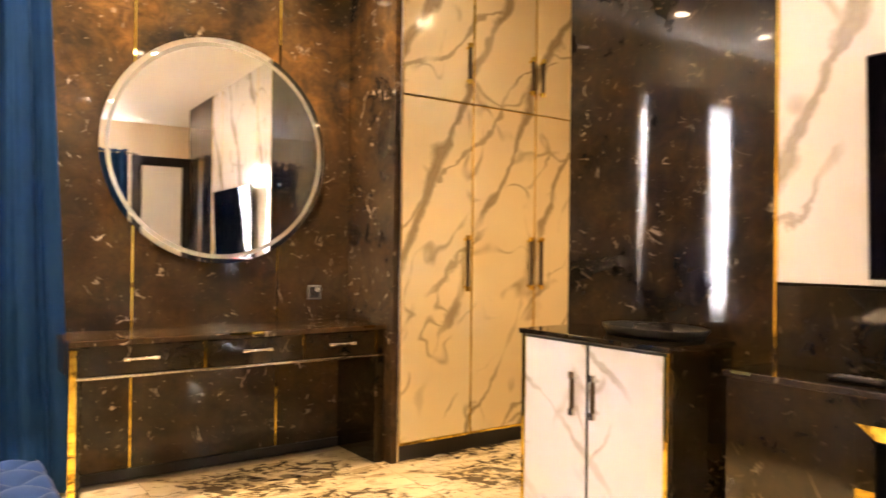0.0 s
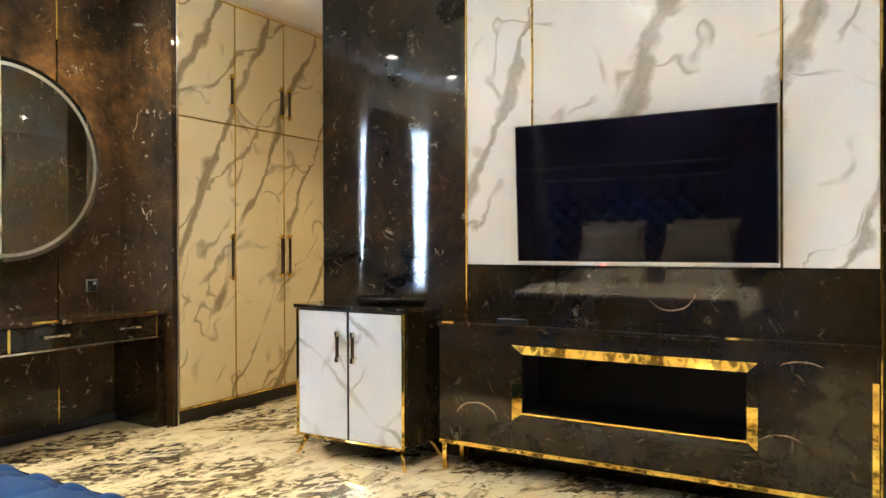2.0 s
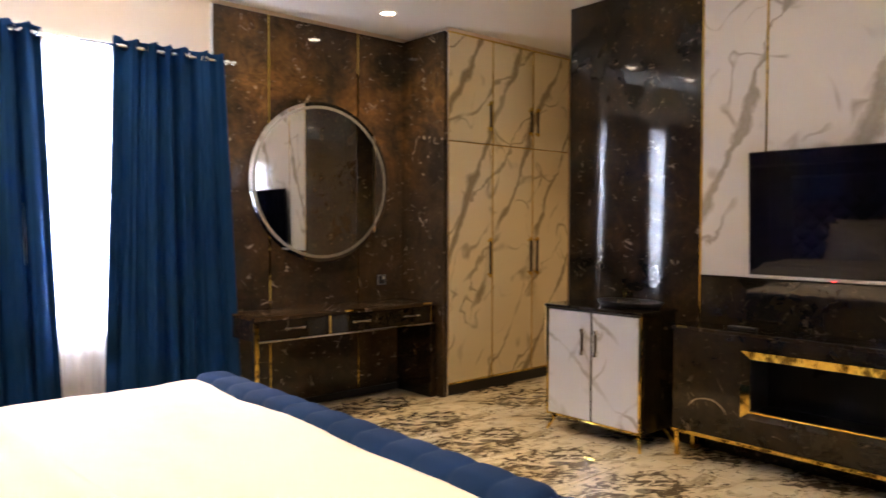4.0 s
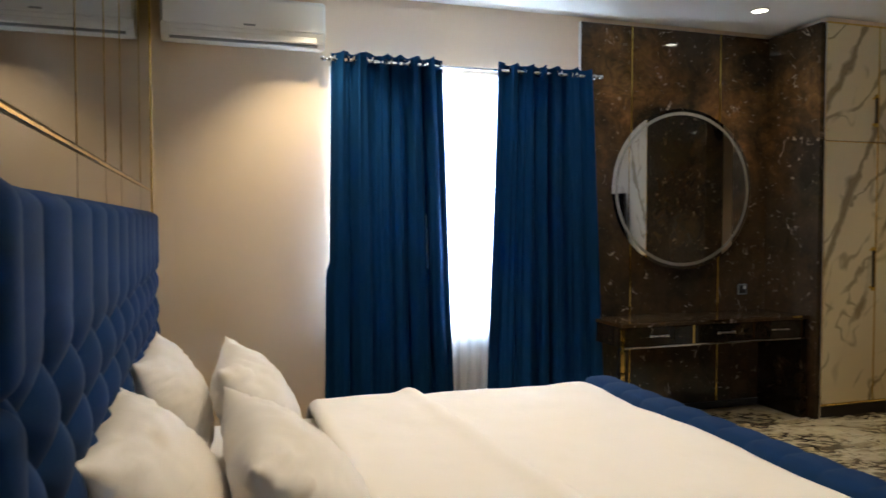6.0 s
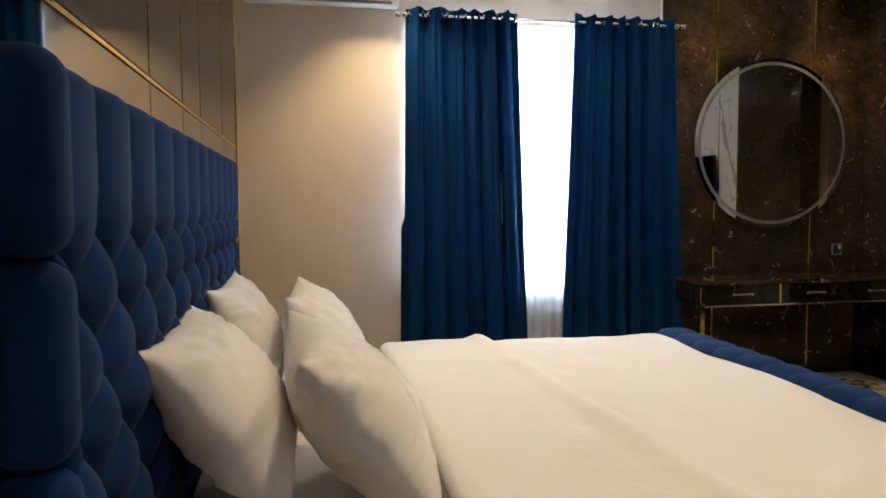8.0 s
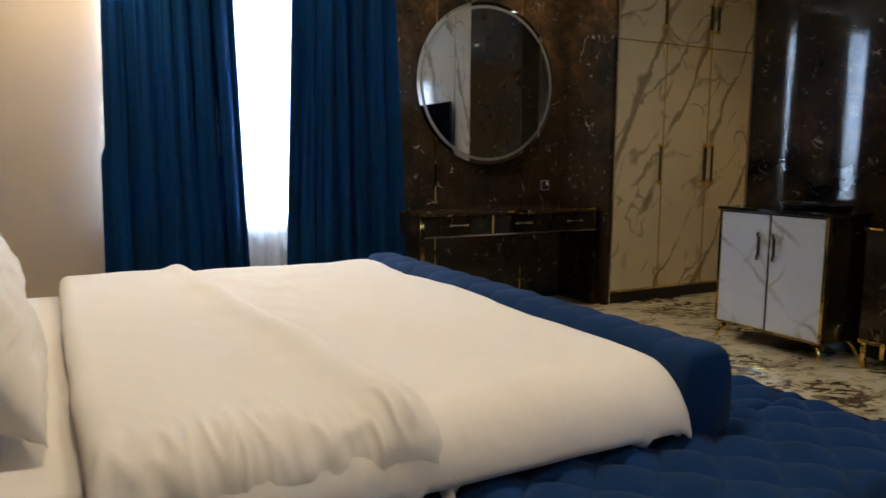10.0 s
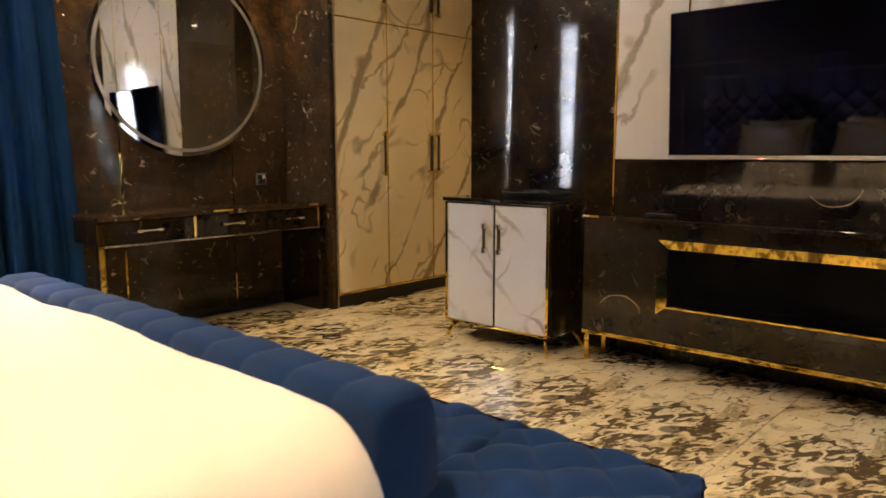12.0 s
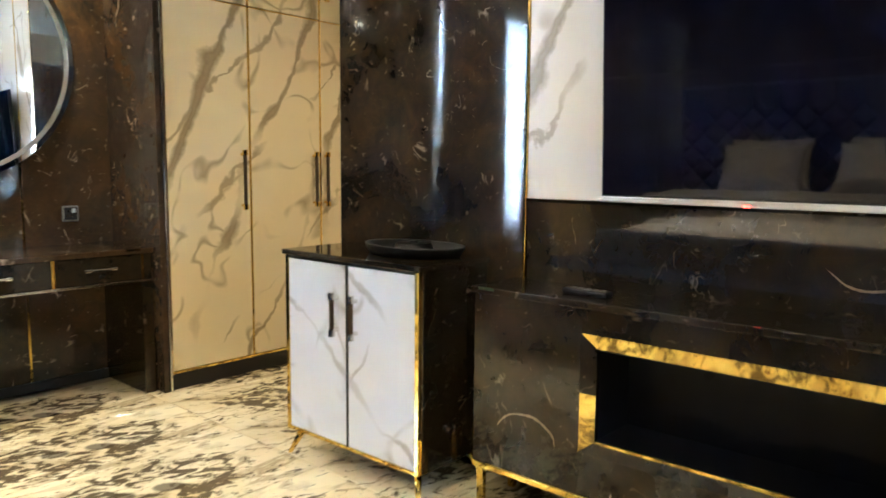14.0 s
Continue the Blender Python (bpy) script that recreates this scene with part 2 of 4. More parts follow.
M = {
    "plaster": plain("cream_plaster", (0.74, 0.59, 0.42), 0.75, vary=0.05, scale=4, bump=0.06),
    "ceiling": plain("ceiling_paint", (0.80, 0.78, 0.74), 0.8, vary=0.03, scale=4),
    "marble_dark": dark_marble("dark_emperador_marble", 0.13, flecks=0.5, gloss=0.34, mottle=0.3),
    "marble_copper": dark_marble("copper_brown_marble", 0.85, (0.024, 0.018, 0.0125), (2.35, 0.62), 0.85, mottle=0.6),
    "marble_black": dark_marble("black_brown_marble", 0.06, (0.013, 0.0115, 0.008), None, 0.2, 0.5, 0.22),
    "marble_white": white_marble("white_veined_marble", (0.34, 0.30, 0.235), spacing=0.5),
    # Wardrobe's white marble, with the warm light on it put into the ground.
    "marble_warm_lit": white_marble("warm_lit_veined_marble", (0.245, 0.175, 0.085), (0.80, 0.67, 0.405), spacing=0.34, spread=0.06),
    # Cabinet's white marble; reflected daylight is put into its bluish ground.
    "marble_white_daylit": white_marble("daylit_white_veined_marble", (0.36, 0.35, 0.35), (0.74, 0.76, 0.82), (0.2, 0.75, -1.0), (0.1, 1.0, 0.5), 0.34),
    "calcite": plain("pale_calcite_vein", (0.36, 0.27, 0.19), 0.08, vary=0.5, scale=30, bump=0.0),
    "tile": floor_tile_material(),
    "grout": plain("floor_grout", (0.45, 0.36, 0.24), 0.8),
    "gold": gold_foil(),
    "chrome": plain("brushed_chrome", (0.75, 0.73, 0.70), 0.18, 1.0, 0.05),
    "silver": plain("silver_plastic", (0.62, 0.62, 0.63), 0.35, 0.25, 0.04),
    "bronze": plain("dark_bronze_handle", (0.10, 0.075, 0.05), 0.3, 1.0, 0.2),
    "black_base": plain("black_plinth", (0.012, 0.010, 0.009), 0.4),
    "niche": plain("black_lacquer", (0.004, 0.004, 0.006), 0.3),
    "velvet": cloth("navy_velvet", (0.005, 0.027, 0.104), 300, 0.85, 0.05, 0.3),
    "curtain": cloth("navy_blackout_curtain", (0.004, 0.036, 0.122), 260, 0.85, 0.0, 0.25, 0.15),
    "sheer": cloth("white_sheer_voile", (0.86, 0.88, 0.92), 500, 0.9, 0.0, 0.03, 0.75),
    "linen": cloth("white_cotton_bedding", (0.84, 0.79, 0.73), 500, 0.92, 0.1, 0.03, 0.0, 0.25),
    "mirror": mirror_material("silver_mirror", (0.86, 0.86, 0.84), 0.01),
    "frost": plain("frosted_mirror_ring", (0.30, 0.295, 0.27), 0.35, 0.4),
    "bronze_mirror": mirror_material("bronze_tinted_mirror", (0.030, 0.024, 0.018), 0.03),
    "plastic_white": plain("white_plastic", (0.78, 0.77, 0.73), 0.32, vary=0.03),
    "plastic_grey": plain("grey_plastic", (0.25, 0.25, 0.25), 0.45),
    "plastic_black": plain("black_plastic", (0.010, 0.010, 0.011), 0.3),
    "screen": mirror_material("tv_screen_glass", (0.003, 0.003, 0.007), 0.03, 0.0),
    "led_red": lamp_glow("red_standby_led", (1.0, 0.03, 0.02, 1), 3.0),
    "bulb": lamp_glow("downlight_glow", (1.0, 0.86, 0.62, 1), 30.0),
    "frame_alu": plain("window_aluminium", (0.55, 0.56, 0.58), 0.35, 0.8),
}
M["niche"].node_tree.nodes["Principled BSDF"].inputs["Specular IOR Level"].default_value = 0.12
_g = Nodes("window_glass")
M["glass"] = _g.finish((1, 1, 1), 0.0, 0.0, **{"Transmission Weight": 1.0, "IOR": 1.05})

# ---- building helpers ----
ROOT = {}


def thing(name, at, label, category, group="", kind=""):
    ob = new(name)
    ob.empty_display_size = 0.1
    ob.location = at
    ROOT[ob.name] = Vector(at)
    return tagged(ob, label, category, group, kind)


def part(name, bm, material, parent=None, label="", smooth=False):
    """Links a bmesh, built in world coordinates, as one mesh under a thing or a part."""
    root = ROOT[parent.name] if parent else Vector((0, 0, 0))
    if root.length:
        bmesh.ops.translate(bm, verts=bm.verts, vec=-root)
    bmesh.ops.recalc_face_normals(bm, faces=bm.faces)
    me = bpy.data.meshes.new(name)
    bm.to_mesh(me)
    bm.free()
    me.materials.append(M[material])
    if smooth:
        for p in me.polygons:
            p.use_smooth = True
    ob = new(name, me)
    if parent:
        ob.parent = parent
    ROOT[ob.name] = root
    return tagged(ob, label)


def box(a, b, bevel=0.0, bm=None, seg=1):
    bm = bm or bmesh.new()
    lo, hi = Vector(a), Vector(b)
    r = bmesh.ops.create_cube(bm, size=1, matrix=Matrix.LocRotScale((lo + hi) / 2, None, hi - lo))
    if bevel:
        edges = {e for v in r["verts"] for e in v.link_edges}
        bmesh.ops.bevel(bm, geom=list(edges), offset=bevel, segments=seg, affect="EDGES", profile=0.5)
    return bm


def tube(a, b, r0, r1=None, seg=16, bm=None):
    bm = bm or bmesh.new()
    a, b = Vector(a), Vector(b)
    m = Matrix.Translation((a + b) / 2) @ (b - a).to_track_quat("Z", "Y").to_matrix().to_4x4()
    bmesh.ops.create_cone(bm, cap_ends=True, segments=seg, radius1=r0, radius2=r0 if r1 is None else r1, depth=(b - a).length, matrix=m)
    return bm


def prism(poly, axis, lo, hi):
    """A polygon in the plane across an axis, drawn out from lo to hi."""
    bm = bmesh.new()
    put = {"x": lambda p, d: (d, p[0], p[1]), "y": lambda p, d: (p[0], d, p[1]), "z": lambda p, d: (p[0], p[1], d)}[axis]
    rings = [[bm.verts.new(put(p, d)) for p in poly] for d in (lo, hi)]
    bm.faces.new(rings[0])
    bm.faces.new(reversed(rings[1]))
    k = len(poly)
    for i in range(k):
        bm.faces.new((rings[0][i], rings[0][(i + 1) % k], rings[1][(i + 1) % k], rings[1][i]))
    return bm


def sheet(nu, nv, f, back=None, close_u=False):
    """A grid of points f(u, v), u and v from 0 to 1; back: offset that gives it thickness."""
    bm = bmesh.new()
    g = [[bm.verts.new(f(i / nu, j / nv)) for j in range(nv + 1)] for i in range(nu + 1)]
    for i in range(nu):
        for j in range(nv):
            bm.faces.new((g[i][j], g[i + 1][j], g[i + 1][j + 1], g[i][j + 1]))
    if back:
        b = Vector(back)
        h = [[bm.verts.new(g[i][j].co + b) for j in (0, nv)] if 0 < i < nu else [bm.verts.new(g[i][j].co + b) for j in range(nv + 1)] for i in range(nu + 1)]
        edge = lambda i, j: h[i][j] if i in (0, nu) else h[i][0 if j == 0 else 1]
        for i in range(nu):
            for j in (0, nv):
                bm.faces.new((g[i][j], g[i + 1][j], edge(i + 1, j), edge(i, j)))
            bm.faces.new((edge(i, 0), edge(i + 1, 0), edge(i + 1, nv), edge(i, nv))) if 0 < i < nu - 1 else None
        for i in (0, nu):
            for j in range(nv):
                bm.faces.new((g[i][j], g[i][j + 1], edge(i, j + 1), edge(i, j)))
    return bm


def structure(name, bm, material, label, category="wall"):
    return tagged(part(name, bm, material), label, category, kind="structure")


def wall_with_hole(name, y0, y1, x0, x1, hole, material, label):
    hx0, hx1, hz0, hz1 = hole
    bm = bmesh.new()
    for a, b in (((x0, 0), (hx0, CEIL)), ((hx1, 0), (x1, CEIL)), ((hx0, 0), (hx1, hz0)), ((hx0, hz1), (hx1, CEIL))):
        box((a[0], y0, a[1]), (b[0], y1, b[1]), bm=bm)
    return structure(name, bm, material, label)


# ---- shell of the room ----
structure("ceiling", box((X_W - 0.2, Y_S - 0.2, CEIL), (X_E + 0.2, Y_N + 0.2, CEIL + 0.15)), "ceiling", "smooth white painted ceiling with recessed downlights", "ceiling")
floor = structure("floor", box((X_W - 0.2, Y_S - 0.2, -0.15), (X_E + 0.2, Y_N + 0.2, -0.012)), "grout", "polished cream and dark veined stone tile floor", "floor")
wall_with_hole("wall_north", Y_N, Y_N + 0.2, X_W - 0.2, X_E + 0.2, WIN_N, "plaster", "cream painted wall round the curtained window")
wall_with_hole("wall_south", Y_S - 0.2, Y_S, X_W - 0.2, X_E + 0.2, WIN_S, "plaster", "cream painted wall with a curtained window")
structure("wall_west", box((X_W - 0.2, Y_S, 0), (X_W, Y_N, CEIL)), "plaster", "cream wall behind the bronze mirror panels")
structure("wall_east", box((X_E, Y_S, 0), (X_E + 0.2, Y_N, CEIL)), "plaster", "plain cream wall at the end of the wardrobe recess")
TV_X = 3.13
structure("wall_television", box((TV_X + 0.062, -0.74, 0), (TV_X + 0.24, 3.47, CEIL)), "marble_dark", "freestanding partition wall clad in marble panels")


def window(name, hole, y, inward):
    """Aluminium frame with two panes in a wall opening."""
    x0, x1, z0, z1 = hole
    w = thing(name, ((x0 + x1) / 2, y, z0), "bright window behind a white sheer curtain", "window", kind="structure")
    yy = y + 0.08 * (1 if inward < 0 else -1)
    for nm, a, b in (("frame_left", (x0, z0), (x0 + 0.05, z1)), ("frame_right", (x1 - 0.05, z0), (x1, z1)), ("frame_bottom", (x0 + 0.05, z0), (x1 - 0.05, z0 + 0.05)),
                     ("frame_top", (x0 + 0.05, z1 - 0.05), (x1 - 0.05, z1)), ("mullion", ((x0 + x1) / 2 - 0.025, z0 + 0.05), ((x0 + x1) / 2 + 0.025, z1 - 0.05))):
        part(nm, box((a[0], yy - 0.03, a[1]), (b[0], yy + 0.03, b[1]), 0.004), "frame_alu", w)
    for a, b in ((x0 + 0.05, (x0 + x1) / 2 - 0.025), ((x0 + x1) / 2 + 0.025, x1 - 0.05)):
        p = part("pane", box((a, yy - 0.004, z0 + 0.05), (b, yy + 0.004, z1 - 0.05)), "glass", w)
        p.visible_shadow = False
    part("sill", box((x0 - 0.04, y - 0.03 if inward < 0 else y - 0.02, z0 - 0.04), (x1 + 0.04, y + 0.02 if inward < 0 else y + 0.03, z0), 0.006), "plastic_white", w)


window("window_1", WIN_N, Y_N, -1)
window("window_2", WIN_S, Y_S, 1)

# Entrance door in the south wall, with a dark surround.
door_1 = thing("door_1", (3.05, Y_S, 0), "closed white door in a dark wooden surround", "door", kind="structure")
part("leaf", box((2.80, Y_S + 0.01, 0.01), (3.36, Y_S + 0.05, 2.42), 0.004), "plastic_white", door_1)
for _a, _b in (((2.66, 0), (2.79, 2.56)), ((3.37, 0), (3.72, 2.56)), ((2.79, 2.43), (3.37, 2.56))):
    part("surround", box((_a[0], Y_S, _a[1]), (_b[0], Y_S + 0.07, _b[1]), 0.004), "black_base", door_1)
part("lever", tube((2.87, Y_S + 0.05, 1.02), (2.87, Y_S + 0.10, 1.02), 0.012), "chrome", door_1)

# Marble cladding of the dressing wall, in three slabs with thin gold joints.
MW = 5.0
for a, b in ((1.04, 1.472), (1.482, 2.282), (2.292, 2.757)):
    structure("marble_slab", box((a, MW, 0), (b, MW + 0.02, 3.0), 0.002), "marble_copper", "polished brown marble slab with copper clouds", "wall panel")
for x in (1.477, 2.287):
    structure("trim_joint", box((x - 0.005, MW - 0.003, 0.06), (x + 0.005, MW + 0.01, 3.0)), "gold", "thin gold joint strip between marble slabs", "trim")
structure("trim_edge", box((1.034, MW - 0.002, 0), (1.04, MW + 0.03, 3.0)), "plastic_white", "white edge strip of the marble cladding", "trim")
structure("skirting_dressing", box((1.05, MW - 0.015, 0), (2.757, MW, 0.055)), "black_base", "low black skirting under the marble slabs", "skirting")
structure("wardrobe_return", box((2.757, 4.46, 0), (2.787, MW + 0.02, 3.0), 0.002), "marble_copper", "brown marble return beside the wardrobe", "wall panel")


def vein(parent, x, cy, cz, ry, rz, a0, a1, width, seed):
    """A pale curl of calcite in dark marble facing west: a tapered, slightly ragged arc."""
    bm = bmesh.new()
    rows = []
    for q in range(37):
        k = q / 36
        a = radians(a0 + (a1 - a0) * k)
        w = width * math.sin(math.pi * min(1, k * 1.04)) ** 0.6 * (0.45 + 0.55 * abs(noise.noise(Vector((k * 9 + seed, seed, 0)))) * 2) + 0.0006
        s = 1 + 0.10 * noise.noise(Vector((k * 4, seed, 3)))
        rows.append([bm.verts.new((x + dx, cy + (ry * s + e * w) * math.cos(a), cz + (rz * s + e * w) * math.sin(a))) for e, dx in ((0.5, -0.0006), (-0.5, -0.0006), (-0.5, 0.002), (0.5, 0.002))])
    for A, B in zip(rows, rows[1:]):
        for j in range(4):
            bm.faces.new((A[j], A[(j + 1) % 4], B[(j + 1) % 4], B[j]))
    return part("vein", bm, "calcite", parent, "pale curled vein")


# Panels of the partition wall, each 20 mm thick.
def wall_panel(y0, y1, z0, z1, mat, label):
    return structure("wall_panel", box((TV_X, y0, z0), (TV_X + 0.024, y1, z1), 0.002), mat, label, "wall panel")


_p = wall_panel(2.402, 3.476, 0, CEIL - 0.005, "marble_dark", "glossy dark marble panel reflecting the window")
_p.matrix_world = Matrix.Translation((TV_X, 2.402, 0)) @ Matrix.Rotation(radians(-1.65), 4, "Z") @ Matrix.Translation((-TV_X, -2.402, 0))
wall_panel(-0.74, 0.345, 0, CEIL - 0.005, "marble_dark", "glossy dark marble panel beside the television wall")
_p = wall_panel(0.357, 2.39, 0, 1.105, "marble_black", "dark marble panel behind the console")
_p.matrix_world = Matrix.Translation((TV_X, 0, 1.105)) @ Matrix.Rotation(radians(-1.0), 4, "Y") @ Matrix.Translation((-TV_X, 0, -1.105))
vein(_p, TV_X, 1.25, 0.99, 0.12, 0.092, 182, 335, 0.013, 1.0)
for a, b in ((1.991, 2.39), (0.751, 1.979), (0.357, 0.739)):
    wall_panel(a, b, 1.115, CEIL - 0.005, "marble_white", "white marble panel with brown diagonal veins")
for y in (2.396, 1.985, 0.745, 0.351):
    structure("trim_gold", box((TV_X - 0.005, y - 0.004, 1.11 if y in (1.985, 0.745) else 0), (TV_X + 0.012, y + 0.004, CEIL - 0.005), 0.001), "gold", "narrow polished gold strip between wall panels", "trim")
for y in (3.476, -0.748):
    structure("trim_end", box((TV_X + (0.034 if y > 0 else -0.004), y, 0), (TV_X + 0.24, y + 0.008, CEIL - 0.005)), "marble_dark", "dark marble end face of the partition", "wall panel")

# Bronze mirror panels above and beside the headboard, with gold strips.
_ys = [-0.6, 0.3, 1.18, 2.27, 2.85, 3.33, 4.2, Y_N - 0.002]
for a, b in zip(_ys, _ys[1:]):
    for z0, z1 in ((0.0, 1.69), (1.71, CEIL - 0.005)):
        structure("mirror_panel", box((X_W, a + 0.003, z0), (X_W + 0.008, b - 0.003, z1), 0.002), "bronze_mirror", "bronze tinted mirror panel behind the bed", "wall panel")
structure("trim_strip", box((X_W, -0.6, 1.693), (X_W + 0.011, Y_N - 0.016, 1.705), 0.002), "gold", "long horizontal gold strip on the bronze mirror", "trim")
for _y in _ys[3:-1]:
    structure("trim_joint", box((X_W, _y - 0.003, 1.712), (X_W + 0.010, _y + 0.003, CEIL - 0.005)), "gold", "hairline gold joint between bronze mirror panels", "trim")
structure("trim_strip", box((X_W, 1.175, 0.9), (X_W + 0.014, 1.185, CEIL - 0.005), 0.002), "gold", "upright gold strip on the bronze mirror", "trim")

structure("trim_corner", box((X_W, Y_N - 0.014, 0), (X_W + 0.014, Y_N - 0.002, CEIL - 0.005), 0.002), "gold", "gold corner strip at the end of the bronze mirror", "trim")


# ---- curtains ----
def curtain(x0t, x1t, x0b, x1b, y, ztop, folds, seed, away=1, flare=0.0):
    """A pleated eyelet curtain that hangs from the rod to the floor; it widens downwards; flare: how far the lower outer hem stands out."""
    rnd = random.Random(seed)
    ph = [rnd.uniform(0, 6.28) for _ in range(4)]

    def f(u, v):
        z = ztop - v * (ztop - 0.02)
        x = (x0t + (x0b - x0t) * v) * (1 - u) + (x1t + (x1b - x1t) * v) * u
        w = u + 0.035 * math.sin(7 * u + ph[0]) + 0.018 * math.sin(17 * u + ph[1]) + 0.012 * math.sin(9 * u + ph[2] + 2 * v) * v
        a = 2 * math.pi * folds * w + ph[2]
        amp = 0.031 - 0.006 * v + 0.012 * math.sin(11 * u + ph[3]) + 0.006 * math.sin(5 * v + 8 * u)
        y_ = y + away * (amp * math.sin(a) + 0.009 * math.sin(2.3 * a + 3 * v) + 0.006 * math.sin(3.7 * a + ph[1]))
        z += 0.012 * math.sin(a + 1.2) * (1 - v) ** 8
        k = min(1.0, max(0.0, (v - 0.53) / 0.03))
        x -= flare * k * k * (3 - 2 * k) * (1 - u) ** 9
        return (x + 0.008 * math.cos(a) * (0.3 + v), y_, z)
    return sheet(folds * 16, 60, f)


def curtain_set(xs, y, away, labels):
    """Rod with finials and brackets, two curtains with eyelets, and a sheer."""
    r0, r1 = xs[0], xs[5]
    rz = 2.572
    rod = thing("curtain_rod", ((r0 + r1) / 2, y, rz), "chrome curtain rod with round finials on the wall", "curtain rod")
    part("rod", tube((r0, y, rz), (r1, y, rz), 0.012), "chrome", rod, smooth=False)
    for s, x in ((-1, r0), (1, r1)):
        bm = tube((x, y, rz), (x + s * 0.035, y, rz), 0.020)
        tube((x + s * 0.035, y, rz), (x + s * 0.05, y, rz), 0.012, bm=bm)
        bmesh.ops.create_uvsphere(bm, u_segments=14, v_segments=8, radius=0.021, matrix=Matrix.Translation((x + s * 0.066, y, rz)))
        part("finial", bm, "chrome", rod, "chrome finial", smooth=True)
        xb = x - s * 0.05
        bm = box((xb - 0.008, min(y, y + away * 0.10), rz - 0.008), (xb + 0.008, max(y, y + away * 0.10), rz + 0.008), 0.002)
        part("bracket", bm, "chrome", rod)
    for i, (a, b, c, d) in enumerate((xs[1], xs[2])):
        folds = 6
        t = thing("curtain", ((a + b) / 2, y, 0), labels[i], "curtain", "window curtains")
        cl = part("cloth", curtain(a, b, c, d, y, 2.622, folds, 11 + i + int(y * 10), away, 0.024 if away > 0 and i == 0 else 0.0), "curtain", t, smooth=True)
        m = cl.modifiers.new("thickness", "SOLIDIFY")
        m.thickness = 0.004
        for k in range(folds * 2):
            xx = a + (b - a) * (k + 0.5) / (folds * 2)
            bm = bmesh.new()
            for q in range(16):
                a0, a1 = 2 * math.pi * q / 16, 2 * math.pi * (q + 1) / 16
                ring = []
                for ang in (a0, a1):
                    for rr, dx in ((0.019, 0.005), (0.030, 0.005), (0.030, -0.005), (0.019, -0.005)):
                        ring.append(bm.verts.new((xx + dx, y + rr * math.cos(ang), rz + rr * math.sin(ang))))
                for j in range(4):
                    bm.faces.new((ring[j], ring[(j + 1) % 4], ring[4 + (j + 1) % 4], ring[4 + j]))
            bmesh.ops.remove_doubles(bm, verts=bm.verts, dist=1e-5)
            bmesh.ops.rotate(bm, verts=bm.verts, cent=(xx, y, rz), matrix=Matrix.Rotation(radians(38 if k % 2 else -38), 3, "Z"))
            part("eyelet", bm, "chrome", t, "chrome eyelet")
    s0, s1 = xs[3], xs[4]
    sh = thing("sheer_curtain", ((s0 + s1) / 2, y + away * 0.06, 0), "sunlit white sheer curtain hanging in front of the window", "curtain")

    def f(u, v):
        x = s0 + (s1 - s0) * u
        a = u * 2 * math.pi * 26
        return (x, y + away * (0.062 + 0.014 * math.sin(a + 1.5 * math.sin(3 * v)) + 0.004 * math.sin(2.7 * a)), 2.54 - v * 2.50)
    part("voile", sheet(26 * 10, 12, f), "sheer", sh, smooth=True)


curtain_set((-0.83, (-0.840, -0.080, -0.865, 0.03), (0.315, 1.05, 0.235, 1.185), -0.845, 0.99, 1.085), 4.90, 1,
            ("navy blue eyelet curtain drawn aside beside the air conditioner", "navy blue eyelet curtain drawn aside beside the marble wall"))
curtain_set((0.75, (0.80, 1.58, 0.78, 1.60), (1.83, 2.60, 1.80, 2.62), 0.90, 2.5, 2.65), Y_S + 0.12, -1,
            ("navy blue eyelet curtain on the far window", "navy blue eyelet curtain on the far window by the partition"))


# ---- wall fixtures ----
def air_conditioner():
    x0, x1, y1, z0, z1 = -1.885, -0.89, Y_N, 2.615, 2.915
    t = thing("air_conditioner", ((x0 + x1) / 2, y1, z0), "white split air conditioner mounted high on the cream wall", "air conditioner")
    prof = [(y1, z0 + 0.02), (y1, z1), (y1 - 0.17, z1), (y1 - 0.205, z1 - 0.03), (y1 - 0.215, z0 + 0.09), (y1 - 0.19, z0 + 0.035), (y1 - 0.14, z0)]
    bm = prism([(p[0], p[1]) for p in prof], "x", x0, x1)
    bmesh.ops.bevel(bm, geom=bm.edges[:], offset=0.008, segments=2, affect="EDGES")
    part("casing", bm, "plastic_white", t)
    part("front_panel", box((x0 + 0.01, y1 - 0.222, z0 + 0.092), (x1 - 0.01, y1 - 0.205, z1 - 0.035), 0.006, seg=2), "plastic_white", t)
    part("louvre", box((x0 + 0.06, y1 - 0.206, z0 + 0.026), (x1 - 0.06, y1 - 0.186, z0 + 0.066), 0.006, seg=2), "plastic_white", t)
    part("air_slot", box((x0 + 0.05, y1 - 0.178, z0 + 0.010), (x1 - 0.05, y1 - 0.160, z0 + 0.026), 0.001), "plastic_grey", t, "dark air slot")
    part("air_slot", box((x0 + 0.05, y1 - 0.205, z0 + 0.070), (x1 - 0.05, y1 - 0.195, z0 + 0.088), 0.001), "plastic_grey", t, "dark air slot")
    part("badge", box((-1.40, y1 - 0.224, z0 + 0.105), (-1.33, y1 - 0.221, z0 + 0.117)), "plastic_grey", t)


air_conditioner()


